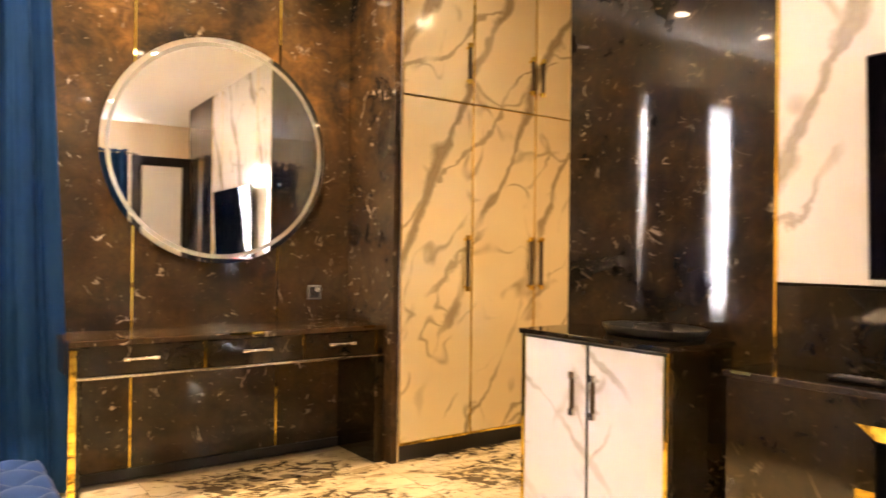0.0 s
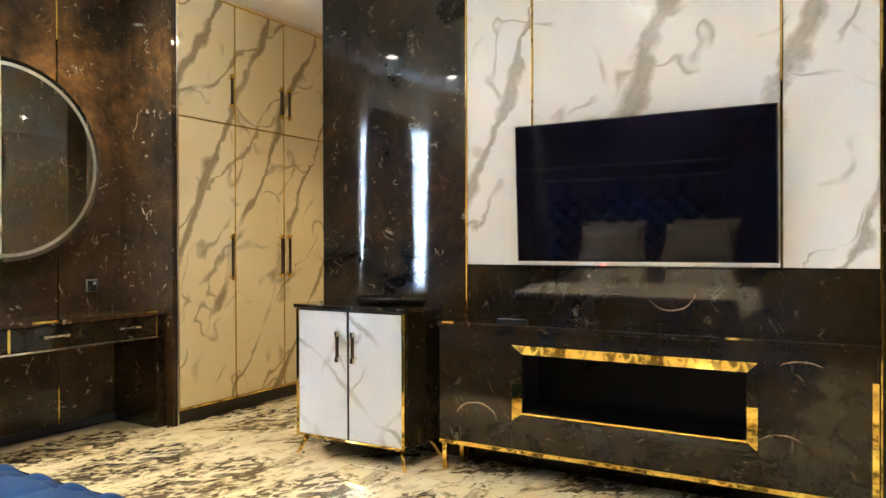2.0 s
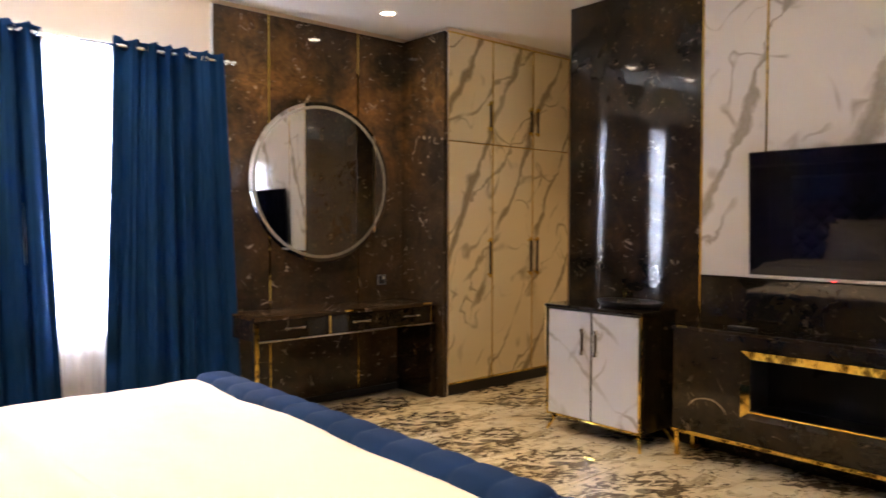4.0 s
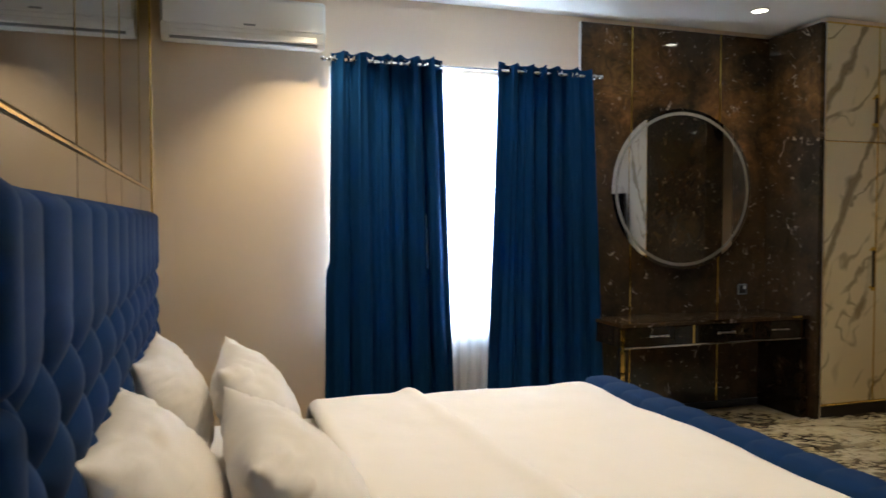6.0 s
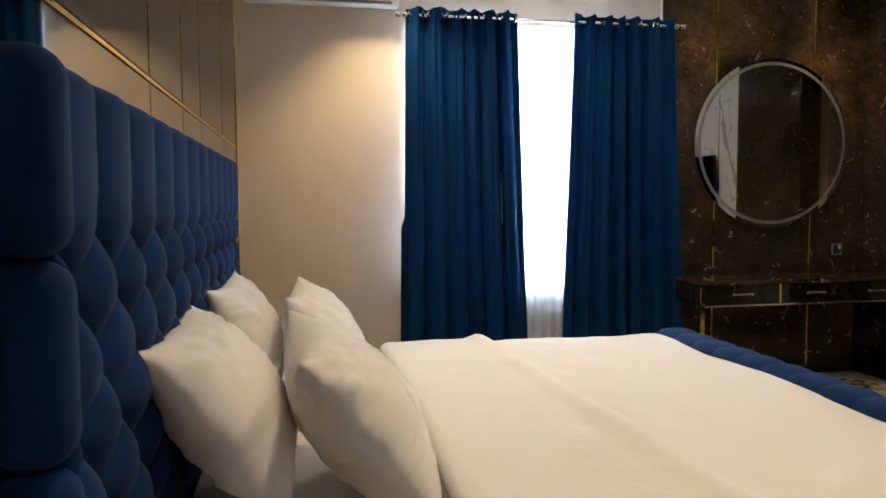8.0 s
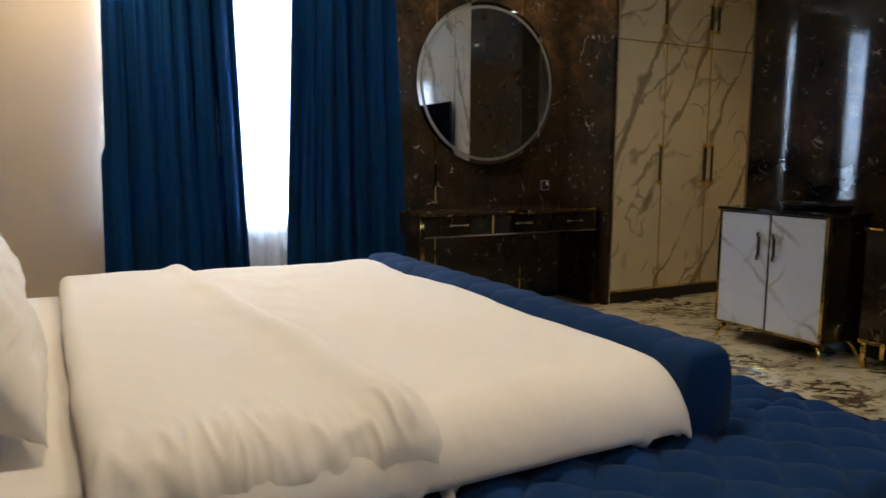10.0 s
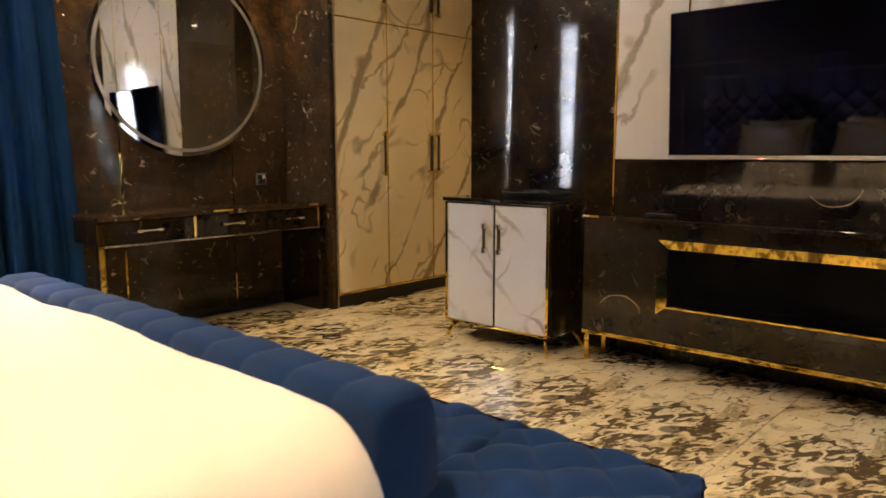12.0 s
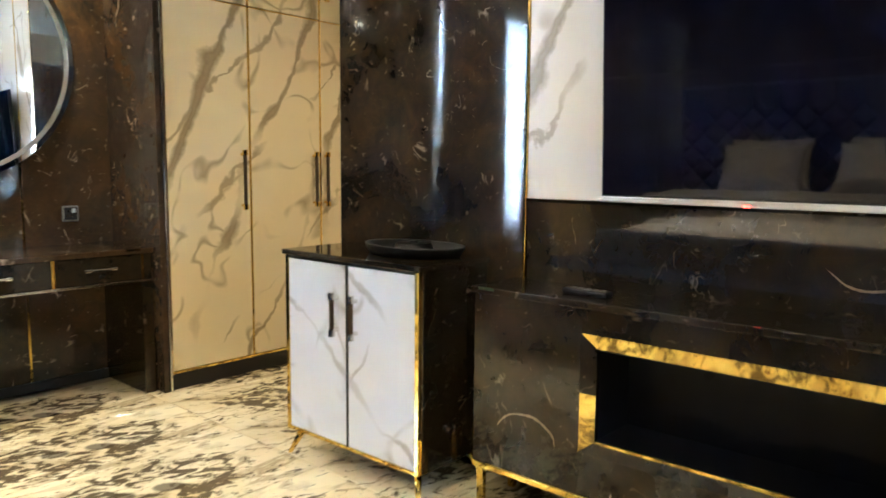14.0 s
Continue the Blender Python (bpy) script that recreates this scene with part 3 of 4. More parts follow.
def round_mirror():
    cx, cz, r = 1.935, 1.762, 0.63
    t = thing("round_mirror", (cx, MW - 0.006, cz), "round frameless mirror with a frosted ring on the marble", "mirror")

    def disc(r0, r1, y0, y1, seg=96):
        bm = bmesh.new()
        ring = []
        for q in range(seg):
            a = 2 * math.pi * q / seg
            ring.append([bm.verts.new((cx + rr * math.cos(a), yy, cz + rr * math.sin(a))) for rr, yy in ((r0, y0), (r1, y0), (r1, y1), (r0, y1))])
        for q in range(seg):
            A, B = ring[q], ring[(q + 1) % seg]
            for j in range(4):
                bm.faces.new((A[j], A[(j + 1) % 4], B[(j + 1) % 4], B[j]))
        return bm
    bm = bmesh.new()
    bmesh.ops.create_circle(bm, cap_ends=True, segments=96, radius=0.580, matrix=pose(cx, MW - 0.028, cz, 90))
    part("mirror_glass", bm, "mirror", t)
    part("frosted_ring", disc(0.580, 0.603, MW - 0.028, MW - 0.012), "frost", t, "frosted white ring")
    part("mirror_rim", disc(0.603, 0.63, MW - 0.027, MW - 0.012), "mirror", t)
    t.rotation_euler = (0, 0, radians(-1.5))
    bm = bmesh.new()
    bmesh.ops.create_cone(bm, cap_ends=True, segments=64, radius1=0.56, radius2=0.56, depth=0.012, matrix=pose(cx, MW - 0.006, cz, 90))
    part("backing", bm, "plastic_grey", t)


round_mirror()


def socket():
    x, z = 2.525, 0.957
    t = thing("wall_socket", (x, MW, z), "black and chrome wall socket on the marble slab", "socket")
    part("plate", box((x - 0.043, MW - 0.010, z - 0.043), (x + 0.043, MW, z + 0.043), 0.004, seg=2), "plastic_grey", t)
    part("face", box((x - 0.034, MW - 0.013, z - 0.034), (x + 0.034, MW - 0.009, z + 0.034), 0.002), "plastic_black", t)
    part("switch", box((x + 0.005, MW - 0.018, z + 0.004), (x + 0.025, MW - 0.012, z + 0.028), 0.002), "plastic_white", t, "white rocker switch")
    for dx, dz in ((-0.012, 0.012), (-0.02, -0.014), (0.0, -0.014)):
        part("pin_hole", box((x + dx - 0.004, MW - 0.0145, z + dz - 0.006), (x + dx + 0.004, MW - 0.0125, z + dz + 0.006)), "chrome", t)


socket()


def downlight():
    t = thing("ceiling_downlight", (0, 0, CEIL), "round recessed warm downlight in the ceiling", "downlight", "ceiling downlights")
    bm = bmesh.new()
    seg = 32
    rings = []
    for q in range(seg):
        a = 2 * math.pi * q / seg
        rings.append([bm.verts.new((rr * math.cos(a), rr * math.sin(a), CEIL + zz)) for rr, zz in ((0.052, -0.002), (0.052, -0.010), (0.064, -0.012), (0.072, -0.006), (0.072, 0.0))])
    for q in range(seg):
        A, B = rings[q], rings[(q + 1) % seg]
        for j in range(4):
            bm.faces.new((A[j], A[j + 1], B[j + 1], B[j]))
    part("bezel", bm, "plastic_white", t, smooth=True)
    bm = bmesh.new()
    bmesh.ops.create_circle(bm, cap_ends=True, segments=32, radius=0.052, matrix=pose(0, 0, CEIL - 0.004))
    part("lens", bm, "bulb", t, "glowing lens")
    return t


_dl = downlight()
# Every lamp gets a fitting, the unseen added fill lamps too.
for i, (_x, _y) in enumerate(DOWNLIGHTS):
    if i == 0:
        _dl.location = (_x, _y, CEIL)
    else:
        copy_thing(_dl, pose(_x, _y, CEIL))


# ---- wardrobe ----
def bar_handle(parent, p, length, axis, out, mat="bronze", r=0.009, tip="gold"):
    """A bar on two posts. p: the bar's middle; out: the way from the door to the bar."""
    p, out = Vector(p), Vector(out)
    d = Vector((0, 0, 1)) if axis == "z" else Vector((1, 0, 0)) if axis == "x" else Vector((0, 1, 0))
    h = length / 2
    side = d.cross(out.normalized())
    lo, hi = p - d * h - side * r - out.normalized() * r, p + d * h + side * r + out.normalized() * r
    bm = box([min(a, b) for a, b in zip(lo, hi)], [max(a, b) for a, b in zip(lo, hi)], 0.003)
    hd = part("handle", bm, mat, parent, "dark metal bar handle" if mat == "bronze" else "chrome bar handle")
    for s in (-1, 1):
        c = p + d * s * (h - 0.02)
        bm = tube(c - out, c, 0.009, 0.009, 10)
        tube(c - d * (0.004 * s), c + d * (0.024 * s), r * 1.42 + 0.0025, r * 1.42 + 0.0025, 12, bm)
        part("handle_post", bm, tip, hd)
    return hd


def wardrobe():
    x0, w, y, n = 2.80, 0.5165, 4.45, 3
    x1 = x0 + n * w
    t = thing("wardrobe", ((x0 + x1) / 2, y + 0.3, 0), "tall built-in wardrobe with closed white marble doors and gold edges", "wardrobe")
    part("carcass", box((x0, y + 0.022, 0.11), (x1, Y_N - 0.02, 3.0)), "marble_dark", t)
    part("plinth", box((x0, y + 0.035, 0), (x1, Y_N - 0.02, 0.11)), "black_base", t, "black recessed plinth")
    part("edge_strip", box((x0 - 0.012, y - 0.004, 0.0), (x0, y + 0.02, 3.0), 0.002), "chrome", t, "bright metal edge strip")
    part("edge_strip", box((x0, y - 0.002, 0.098), (x1, y + 0.02, 0.112), 0.002), "gold", t)
    part("edge_strip", box((x0, y - 0.002, 2.998), (x1, y + 0.02, 3.008), 0.002), "gold", t)
    for i in range(n):
        a, b = x0 + i * w, x0 + (i + 1) * w
        for z0, z1, hz, hl in ((0.114, 2.112, 1.145, 0.33), (2.122, 2.996, 2.355, 0.24)):
            d = part("door", box((a + 0.006, y, z0), (b - 0.006, y + 0.02, z1), 0.002), "marble_warm_lit", t)
            part("door_edge", box((a + 0.001, y - 0.001, z0), (a + 0.006, y + 0.019, z1)), "gold", d, "gold door edge")
            part("door_edge", box((b - 0.006, y - 0.001, z0), (b - 0.001, y + 0.019, z1)), "gold", d, "gold door edge")
            part("door_edge", box((a + 0.006, y - 0.001, z1), (b - 0.006, y + 0.019, z1 + 0.005)), "gold", d, "gold door edge")
            hx = b - 0.055 if i < 2 else a + 0.035
            bar_handle(d, (hx, y - 0.032, hz), hl, "z", (0, -0.032, 0))
    part("cornice", box((x0, y + 0.004, 3.01), (x1, y + 0.3, CEIL - 0.002)), "plaster", t)


wardrobe()


# ---- dressing table ----
def dressing_table():
    x0, x1, yf, top = 1.115, 2.752, 4.54, 0.79
    t = thing("dressing_table", ((x0 + x1) / 2, yf + 0.15, 0), "dark marble dressing table with three drawers and gold edging", "dressing table")
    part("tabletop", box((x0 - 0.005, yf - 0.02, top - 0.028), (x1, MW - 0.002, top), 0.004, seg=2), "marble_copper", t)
    part("apron", box((x0, yf + 0.016, 0.622), (x1, MW - 0.004, top - 0.028)), "marble_black", t)
    part("edge_strip", box((x0, yf - 0.004, 0.610), (x1, yf + 0.02, 0.622), 0.002), "chrome", t, "bright metal strip under the drawers")
    xs = (x0, 1.72, 2.25, x1 - 0.055)
    for a, b in zip(xs, xs[1:]):
        d = part("drawer", box((a + 0.008, yf, 0.626), (b - 0.008, yf + 0.015, top - 0.032), 0.002), "marble_black", t)
        bar_handle(d, ((a + b) / 2, yf - 0.018, 0.695), 0.15, "x", (0, -0.018, 0), "chrome", 0.005, "chrome")
        part("divider", box((b - 0.008, yf - 0.002, 0.624), (b + 0.008, yf + 0.014, top - 0.03), 0.001), "gold", t, "gold divider strip")
    part("side_panel", box((x1 - 0.06, yf, 0), (x1, MW - 0.002, 0.610), 0.002), "marble_black", t)
    part("leg", box((x0, yf, 0), (x0 + 0.05, yf + 0.05, 0.610), 0.003), "marble_black", t)
    part("leg_edge", box((x0 - 0.002, yf - 0.006, 0), (x0 + 0.03, yf, 0.75), 0.001), "gold", t, "gold leg edge")
    part("leg", box((x0, MW - 0.055, 0), (x0 + 0.05, MW - 0.016, 0.610), 0.003), "marble_black", t)
    for a, b in ((1.84, 2.02), (2.60, 2.68)):
        part("gold_inlay", box((a, yf - 0.0215, top - 0.012), (b, yf - 0.005, top + 0.0015)), "gold", t, "gold inlay on the table edge")


dressing_table()


# ---- small cabinet ----
def small_cabinet():
    x0, x1, y0, y1 = 2.712, 3.10, 2.548, 3.315
    t = thing("side_cabinet", ((x0 + x1) / 2, (y0 + y1) / 2, 0), "two-door cabinet with white marble doors and gold splayed legs", "cabinet")
    part("body", box((x0 + 0.018, y0, 0.112), (x1, y1, 0.862), 0.003), "marble_black", t)
    part("top", box((x0 - 0.012, y0 - 0.012, 0.862), (x1 + 0.005, y1 + 0.012, 0.884), 0.004, seg=2), "marble_black", t, "dark marble top")
    ym = (y0 + y1) / 2
    for a, b, hy in ((y0 + 0.022, ym - 0.006, ym - 0.055), (ym + 0.006, y1 - 0.022, ym + 0.055)):
        d = part("door", box((x0, a, 0.128), (x0 + 0.017, b, 0.848), 0.002), "marble_white_daylit", t, "white marble door with grey veins")
        bar_handle(d, (x0 - 0.03, hy, 0.655), 0.165, "z", (-0.03, 0, 0), "bronze", 0.008, "chrome")
    for nm, a, b in (("edge_strip", (y0 + 0.002, 0.114), (y0 + 0.02, 0.86)), ("edge_strip", (y1 - 0.02, 0.114), (y1 - 0.002, 0.86)),
                     ("edge_strip", (y0 + 0.02, 0.114), (y1 - 0.02, 0.127)), ("edge_strip", (ym - 0.005, 0.127), (ym + 0.005, 0.85)), ("edge_strip", (y0 + 0.02, 0.85), (y1 - 0.02, 0.86))):
        part(nm, box((x0 - 0.003, a[0], a[1]), (x0 + 0.018, b[0], b[1]), 0.001), "plastic_black" if a[0] == ym - 0.005 or a[1] == 0.85 else "gold", t)
    for sx, lx in ((-1, x0 + 0.05), (1, x1 - 0.05)):
        for sy, ly in ((-1, y0 + 0.05), (1, y1 - 0.05)):
            part("leg", tube((lx, ly, 0.115), (lx + sx * 0.045, ly + sy * 0.045, 0.0), 0.017, 0.009, 14), "gold", t, "tapered gold leg", smooth=True)


small_cabinet()


def round_tray():
    cx, cy, z = 2.95, 2.80, 0.884
    t = thing("black_tray", (cx, cy, z), "oval black plastic tray lying on the cabinet", "tray")
    bm = bmesh.new()
    seg, prof = 40, ((0.0, 0.004), (0.13, 0.004), (0.150, 0.016), (0.165, 0.040), (0.172, 0.042), (0.172, 0.036), (0.156, 0.004), (0.13, 0.0))
    rings = [[bm.verts.new((cx + 0.85 * r * math.cos(2 * math.pi * q / seg), cy + 1.36 * r * math.sin(2 * math.pi * q / seg), z + h)) for q in range(seg)] for r, h in prof[1:]]
    for A, B in zip(rings, rings[1:]):
        for q in range(seg):
            bm.faces.new((A[q], A[(q + 1) % seg], B[(q + 1) % seg], B[q]))
    bm.faces.new(rings[0])
    bm.faces.new(reversed(rings[-1]))
    part("dish", bm, "plastic_black", t, smooth=True)
    part("power_base", tube((cx + 0.02, cy + 0.02, z + 0.004), (cx + 0.02, cy + 0.02, z + 0.044), 0.085, 0.070, 28), "plastic_black", t)
    part("connector", tube((cx + 0.02, cy + 0.02, z + 0.044), (cx + 0.02, cy + 0.02, z + 0.052), 0.022, 0.016, 16), "plastic_black", t)


round_tray()


# ---- television and console ----
def television():
    y0, y1, z0, z1 = 0.752, 2.046, 1.118, 1.862
    x = TV_X
    t = thing("television", (x - 0.04, (y0 + y1) / 2, z0), "large black flat television with a silver lower edge, switched off", "television")
    part("casing", box((x - 0.060, y0, z0 + 0.012), (x - 0.035, y1, z1), 0.004), "plastic_black", t)
    part("screen", box((x - 0.063, y0 + 0.007, z0 + 0.024), (x - 0.0595, y1 - 0.007, z1 - 0.007), 0.001), "screen", t, "dark reflective screen")
    part("lower_bezel", box((x - 0.066, y0, z0), (x - 0.036, y1, z0 + 0.020), 0.003), "silver", t, "silver lower edge")
    part("back_housing", box((x - 0.035, y0 + 0.2, z0 + 0.1), (x - 0.012, y1 - 0.2, z1 - 0.15), 0.01), "plastic_black", t)
    part("wall_bracket", box((x - 0.013, 1.2, 1.35), (x, 1.6, 1.65), 0.002), "plastic_grey", t)
    t.rotation_euler = (0, radians(-2.75), 0)
    part("standby_light", box((x - 0.068, 1.555, z0 + 0.001), (x - 0.0655, 1.575, z0 + 0.008)), "led_red", t, "red standby light")


television()


def console():
    xf, xb, y0, y1, z0, z1 = 2.87, TV_X - 0.001, 0.365, 2.425, 0.165, 0.812
    oy0, oy1, oz0, oz1 = 0.815, 1.99, 0.318, 0.708
    t = thing("tv_console", ((xf + xb) / 2, (y0 + y1) / 2, 0), "long dark marble television console with a gold-framed niche", "console")
    for nm, a, b in (("side_panel", (oy1, z0), (y1, z1 - 0.024)), ("side_panel", (y0, z0), (oy0, z1 - 0.024))):
        part(nm, box((xf, a[0], a[1]), (xb, b[0], b[1]), 0.002), "marble_black", t)
    part("lower_rail", box((xf, oy0, z0), (xb, oy1, oz0), 0.001), "marble_black", t)
    part("upper_rail", box((xf, oy0, oz1), (xb, oy1, z1 - 0.024), 0.001), "marble_black", t)
    part("top", box((xf - 0.012, y0 - 0.01, z1 - 0.024), (xb, y1 + 0.01, z1), 0.004, seg=2), "marble_black", t)
    part("niche_back", box((xb - 0.02, oy0, oz0), (xb - 0.002, oy1, oz1)), "niche", t, "black niche back")
    # mitred bevel frame that slopes into the niche
    k, dx = 0.048, 0.018
    o = [(oy0, oz0), (oy1, oz0), (oy1, oz1), (oy0, oz1)]
    i_ = [(oy0 + k, oz0 + k * 0.75), (oy1 - k, oz0 + k * 0.75), (oy1 - k, oz1 - k), (oy0 + k, oz1 - k)]
    for q in range(4):
        r = (q + 1) % 4
        p = [Vector(c) for c in ((xf - 0.001, *o[q]), (xf - 0.001, *o[r]), (xf + dx, *i_[r]), (xf + dx, *i_[q]))]
        # Dark lengths put the gold frame's dark reflections into the material.
        cuts = {0: ((0, 1, 0),), 2: ((0, 1, 1),), 1: ((0, 0.5, 1), (0.5, 1, 0)), 3: ((0, 0.5, 0), (0.5, 1, 1))}[q]
        for c0, c1, bright_gold in cuts:
            ends = (p[0].lerp(p[1], c0), p[0].lerp(p[1], c1), p[3].lerp(p[2], c1), p[3].lerp(p[2], c0))
            bm = bmesh.new()
            fr = [bm.verts.new(c) for c in ends]
            bk = [bm.verts.new((c[0] + 0.02, c[1], c[2])) for c in ends]
            bm.faces.new(fr)
            bm.faces.new(reversed(bk))
            for a in range(4):
                bm.faces.new((fr[a], fr[(a + 1) % 4], bk[(a + 1) % 4], bk[a]))
            part("bevel_frame", bm, "gold" if bright_gold else "marble_black", t, "sloping polished gold frame" if bright_gold else "sloping gold frame coloured dark like its reflections")
    part("sill_line", box((xf + dx - 0.004, oy0 + k, oz0 + k * 0.75 - 0.003), (xf + dx + 0.004, oy1 - k, oz0 + k * 0.75 + 0.006)), "gold", t, "thin gold line along the niche sill")
    for q, (a, b) in enumerate((((oy0 + k, oz0 + 0.036), (oy1 - k, oz0 + 0.040)), ((oy0 + k, oz1 - k - 0.004), (oy1 - k, oz1 - k)))):
        part("niche_lining", box((xf + dx, a[0], a[1]), (xb - 0.02, b[0], b[1])), "niche", t)
    for a, b in ((oy0 + k - 0.004, oy0 + k), (oy1 - k, oy1 - k + 0.004)):
        part("niche_lining", box((xf + dx, a, oz0 + 0.036), (xb - 0.02, b, oz1 - k)), "niche", t)
    part("gold_edge", box((xf - 0.008, y0, z0 - 0.014), (xf + 0.012, y1, z0 + 0.008), 0.002), "gold", t, "gold strip along the lower edge")
    part("gold_edge", box((xf - 0.006, y0 - 0.003, z0 + 0.008), (xf + 0.012, y0 + 0.022, 0.66), 0.002), "gold", t, "gold corner strip")
    vein(t, xf, 2.20, 0.302, 0.12, 0.088, 15, 178, 0.012, 4.0)
    vein(t, xf, 0.64, 0.69, 0.09, 0.035, 20, 150, 0.009, 7.0)
    vein(t, xf, 0.72, 0.365, 0.09, 0.04, 25, 150, 0.008, 9.0)
    for a, b in ((2.33, 2.40), (0.83, 0.95)):
        part("gold_inlay", box((xf - 0.0135, a, z1 - 0.010), (xf + 0.004, b, z1 + 0.0015)), "gold", t, "gold inlay on the top edge")
    for y in (y0 + 0.03, y1 - 0.02):
        for x in (xf + 0.015, xb - 0.05):
            part("leg", box((x, y - 0.014, 0), (x + 0.024, y + 0.014, z0 - 0.012), 0.002), "gold", t, "short gold leg")


console()


def remote_control():
    t = thing("remote_control", (2.965, 2.03, 0.813), "slim black remote control lying on the console", "remote control")
    part("casing", box((2.945, 1.945, 0.813), (2.988, 2.115, 0.832), 0.006, seg=2), "plastic_black", t)
    for i in range(5):
        for j in range(2):
            y, x = 1.965 + i * 0.028, 2.955 + j * 0.016
            part("button", box((x, y, 0.8315), (x + 0.009, y + 0.012, 0.8345), 0.001), "plastic_grey", t)


remote_control()


# ---- bed ----
def tuft(u, v, su, sv, power=0.42):
    """Height 0..1 of a diamond-tufted surface with buttons su apart across and sv apart up."""
    a, b = u / su + v / sv, u / su - v / sv
    return (abs(math.sin(math.pi * a / 1.0)) * abs(math.sin(math.pi * b / 1.0))) ** power


def tufted_panel(origin, du, dv, out, lu, lv, su, sv, depth, nu, nv, border=0.06, pleat=0.0, power=0.42):
    """A padded panel: origin and unit vectors across, up and outwards. pleat: height of upright pleats at the top."""
    o, du, dv, out = Vector(origin), Vector(du), Vector(dv), Vector(out)

    def f(s, q):
        u, v = s * lu, q * lv
        h = tuft(u, v, su * 2, sv * 2, power) + 0.10 * noise.noise(Vector((u * 9, v * 9, lu)))
        if pleat:
            k = max(0.0, min(1.0, (v - (lv - pleat - 0.03)) / 0.06))
            h = h * (1 - k) + k * abs(math.sin(math.pi * u / (2 * su))) ** 0.45
        e = min(u, lu - u, v if not pleat else 1, lv - v)
        rim = math.sqrt(max(0.0, 1 - (1 - min(1.0, e / border)) ** 2))
        return o + du * u + dv * v + out * (depth * (0.35 + 0.65 * h) * rim)
    return sheet(nu, nv, f)


BY0, BY1 = 0.935, 4.03      # outer width of the platform
HY0, HY1 = 1.12, 3.90       # width of the headboard
HEAD = X_W + 0.012


def bed():
    t = thing("bed", (-0.5, 2.43, 0), "king-size bed upholstered in tufted navy velvet", "bed")
    hb = part("headboard", box((HEAD, HY0, 0.0), (HEAD + 0.03, HY1, 1.555), 0.012, seg=3), "velvet", t, "high tufted navy headboard")
    part("headboard_padding", tufted_panel((HEAD + 0.028, HY0, 0.40), (0, 1, 0), (0, 0, 1), (1, 0, 0), HY1 - HY0, 1.16, 0.1158, 0.116, 0.078, 430, 170, 0.04, 0.22, 0.5), "velvet", hb, smooth=True)

    knob = bmesh.new()
    bmesh.ops.create_uvsphere(knob, u_segments=10, v_segments=6, radius=0.010, matrix=Matrix.Diagonal((0.5, 1, 1, 1)))
    first = None
    su, sv = 0.1158, 0.116
    for i in range(1, 24):
        for j in range(1, 11):
            if (i + j) % 2 or j * sv > 1.16 - 0.22:
                continue
            if first is None:
                first = part("button", knob, "velvet", None, "covered button", smooth=True)
                ob = first
            else:
                ob = new("button", first.data)
            ob.parent = hb
            ob.location = Vector((HEAD + 0.028 + 0.030, HY0 + i * su, 0.40 + j * sv)) - ROOT[t.name]
    for k in range(4):
        z1 = 1.564 - 0.29 * k
        part("headboard_block", box((HEAD - 0.004, HY0 - 0.055, z1 - 0.287), (HEAD + 0.108, HY0 + 0.05, z1), 0.046, seg=6), "velvet", hb, "smooth padded end block", smooth=True)
    X1 = 0.95
    base = part("platform", box((HEAD + 0.05, BY0 + 0.02, 0.0), (X1 - 0.02, BY1 - 0.02, 0.40), 0.01), "velvet", t, "low navy platform")
    part("platform_padding", tufted_panel((-1.9, BY0, 0.395), (1, 0, 0), (0, 1, 0), (0, 0, 1), X1 + 1.9, 0.52, 0.1055, 0.104, 0.046, 360, 72, 0.05, 0.0, 0.6), "velvet", base, smooth=True)
    part("platform_padding", tufted_panel((0.40, BY0 + 0.50, 0.395), (1, 0, 0), (0, 1, 0), (0, 0, 1), X1 - 0.40, BY1 - BY0 - 0.50, 0.110, 0.1038, 0.046, 72, 330, 0.05, 0.0, 0.6), "velvet", base, smooth=True)
    part("platform_side", tufted_panel((X1 - 0.022, BY0, 0.02), (0, 1, 0), (0, 0, 1), (1, 0, 0), BY1 - BY0, 0.40, 0.078, 0.08, 0.03, 260, 40, 0.05), "velvet", base, smooth=True)
    part("platform_side", tufted_panel((-1.9, BY0 + 0.022, 0.02), (1, 0, 0), (0, 0, 1), (0, -1, 0), X1 + 1.88, 0.40, 0.078, 0.08, 0.03, 260, 40, 0.05), "velvet", base, smooth=True)
    # foot ridge with channel pleats
    x0, x1, y0, y1, zt = 0.305, 0.492, 1.35, 3.63, 0.672
    n = 13

    def roll(s, q):
        y = y0 + (y1 - y0) * q
        q0, q = q, q + 0.012 * math.sin(math.pi * s) * (1 if 0 < q < 1 else 0)
        ch = 1 - 0.085 * (1 - abs(math.sin(math.pi * n * q)) ** 0.45)
        e = min(1.0, min(q0, 1 - q0) * (y1 - y0) / 0.03)
        a = math.pi * s
        xx = (x0 + x1) / 2 - (x1 - x0) / 2 * math.copysign(abs(math.cos(a)) ** 0.45, math.cos(a)) * ch
        if s in (0, 1):
            return (xx, y, 0.38)
        zz = 0.40 + (zt - 0.40) * abs(math.sin(a)) ** 0.32 * (0.96 + 0.04 * ch) * (0.93 + 0.07 * math.sqrt(e)) * (ch * 0.4 + 0.6)
        return (xx, y, zz)
    bm = sheet(28, n * 18, roll)
    for q in (0, n * 18):
        vs = [v for v in bm.verts if abs(v.co.y - (y0 if q == 0 else y1)) < 1e-6]
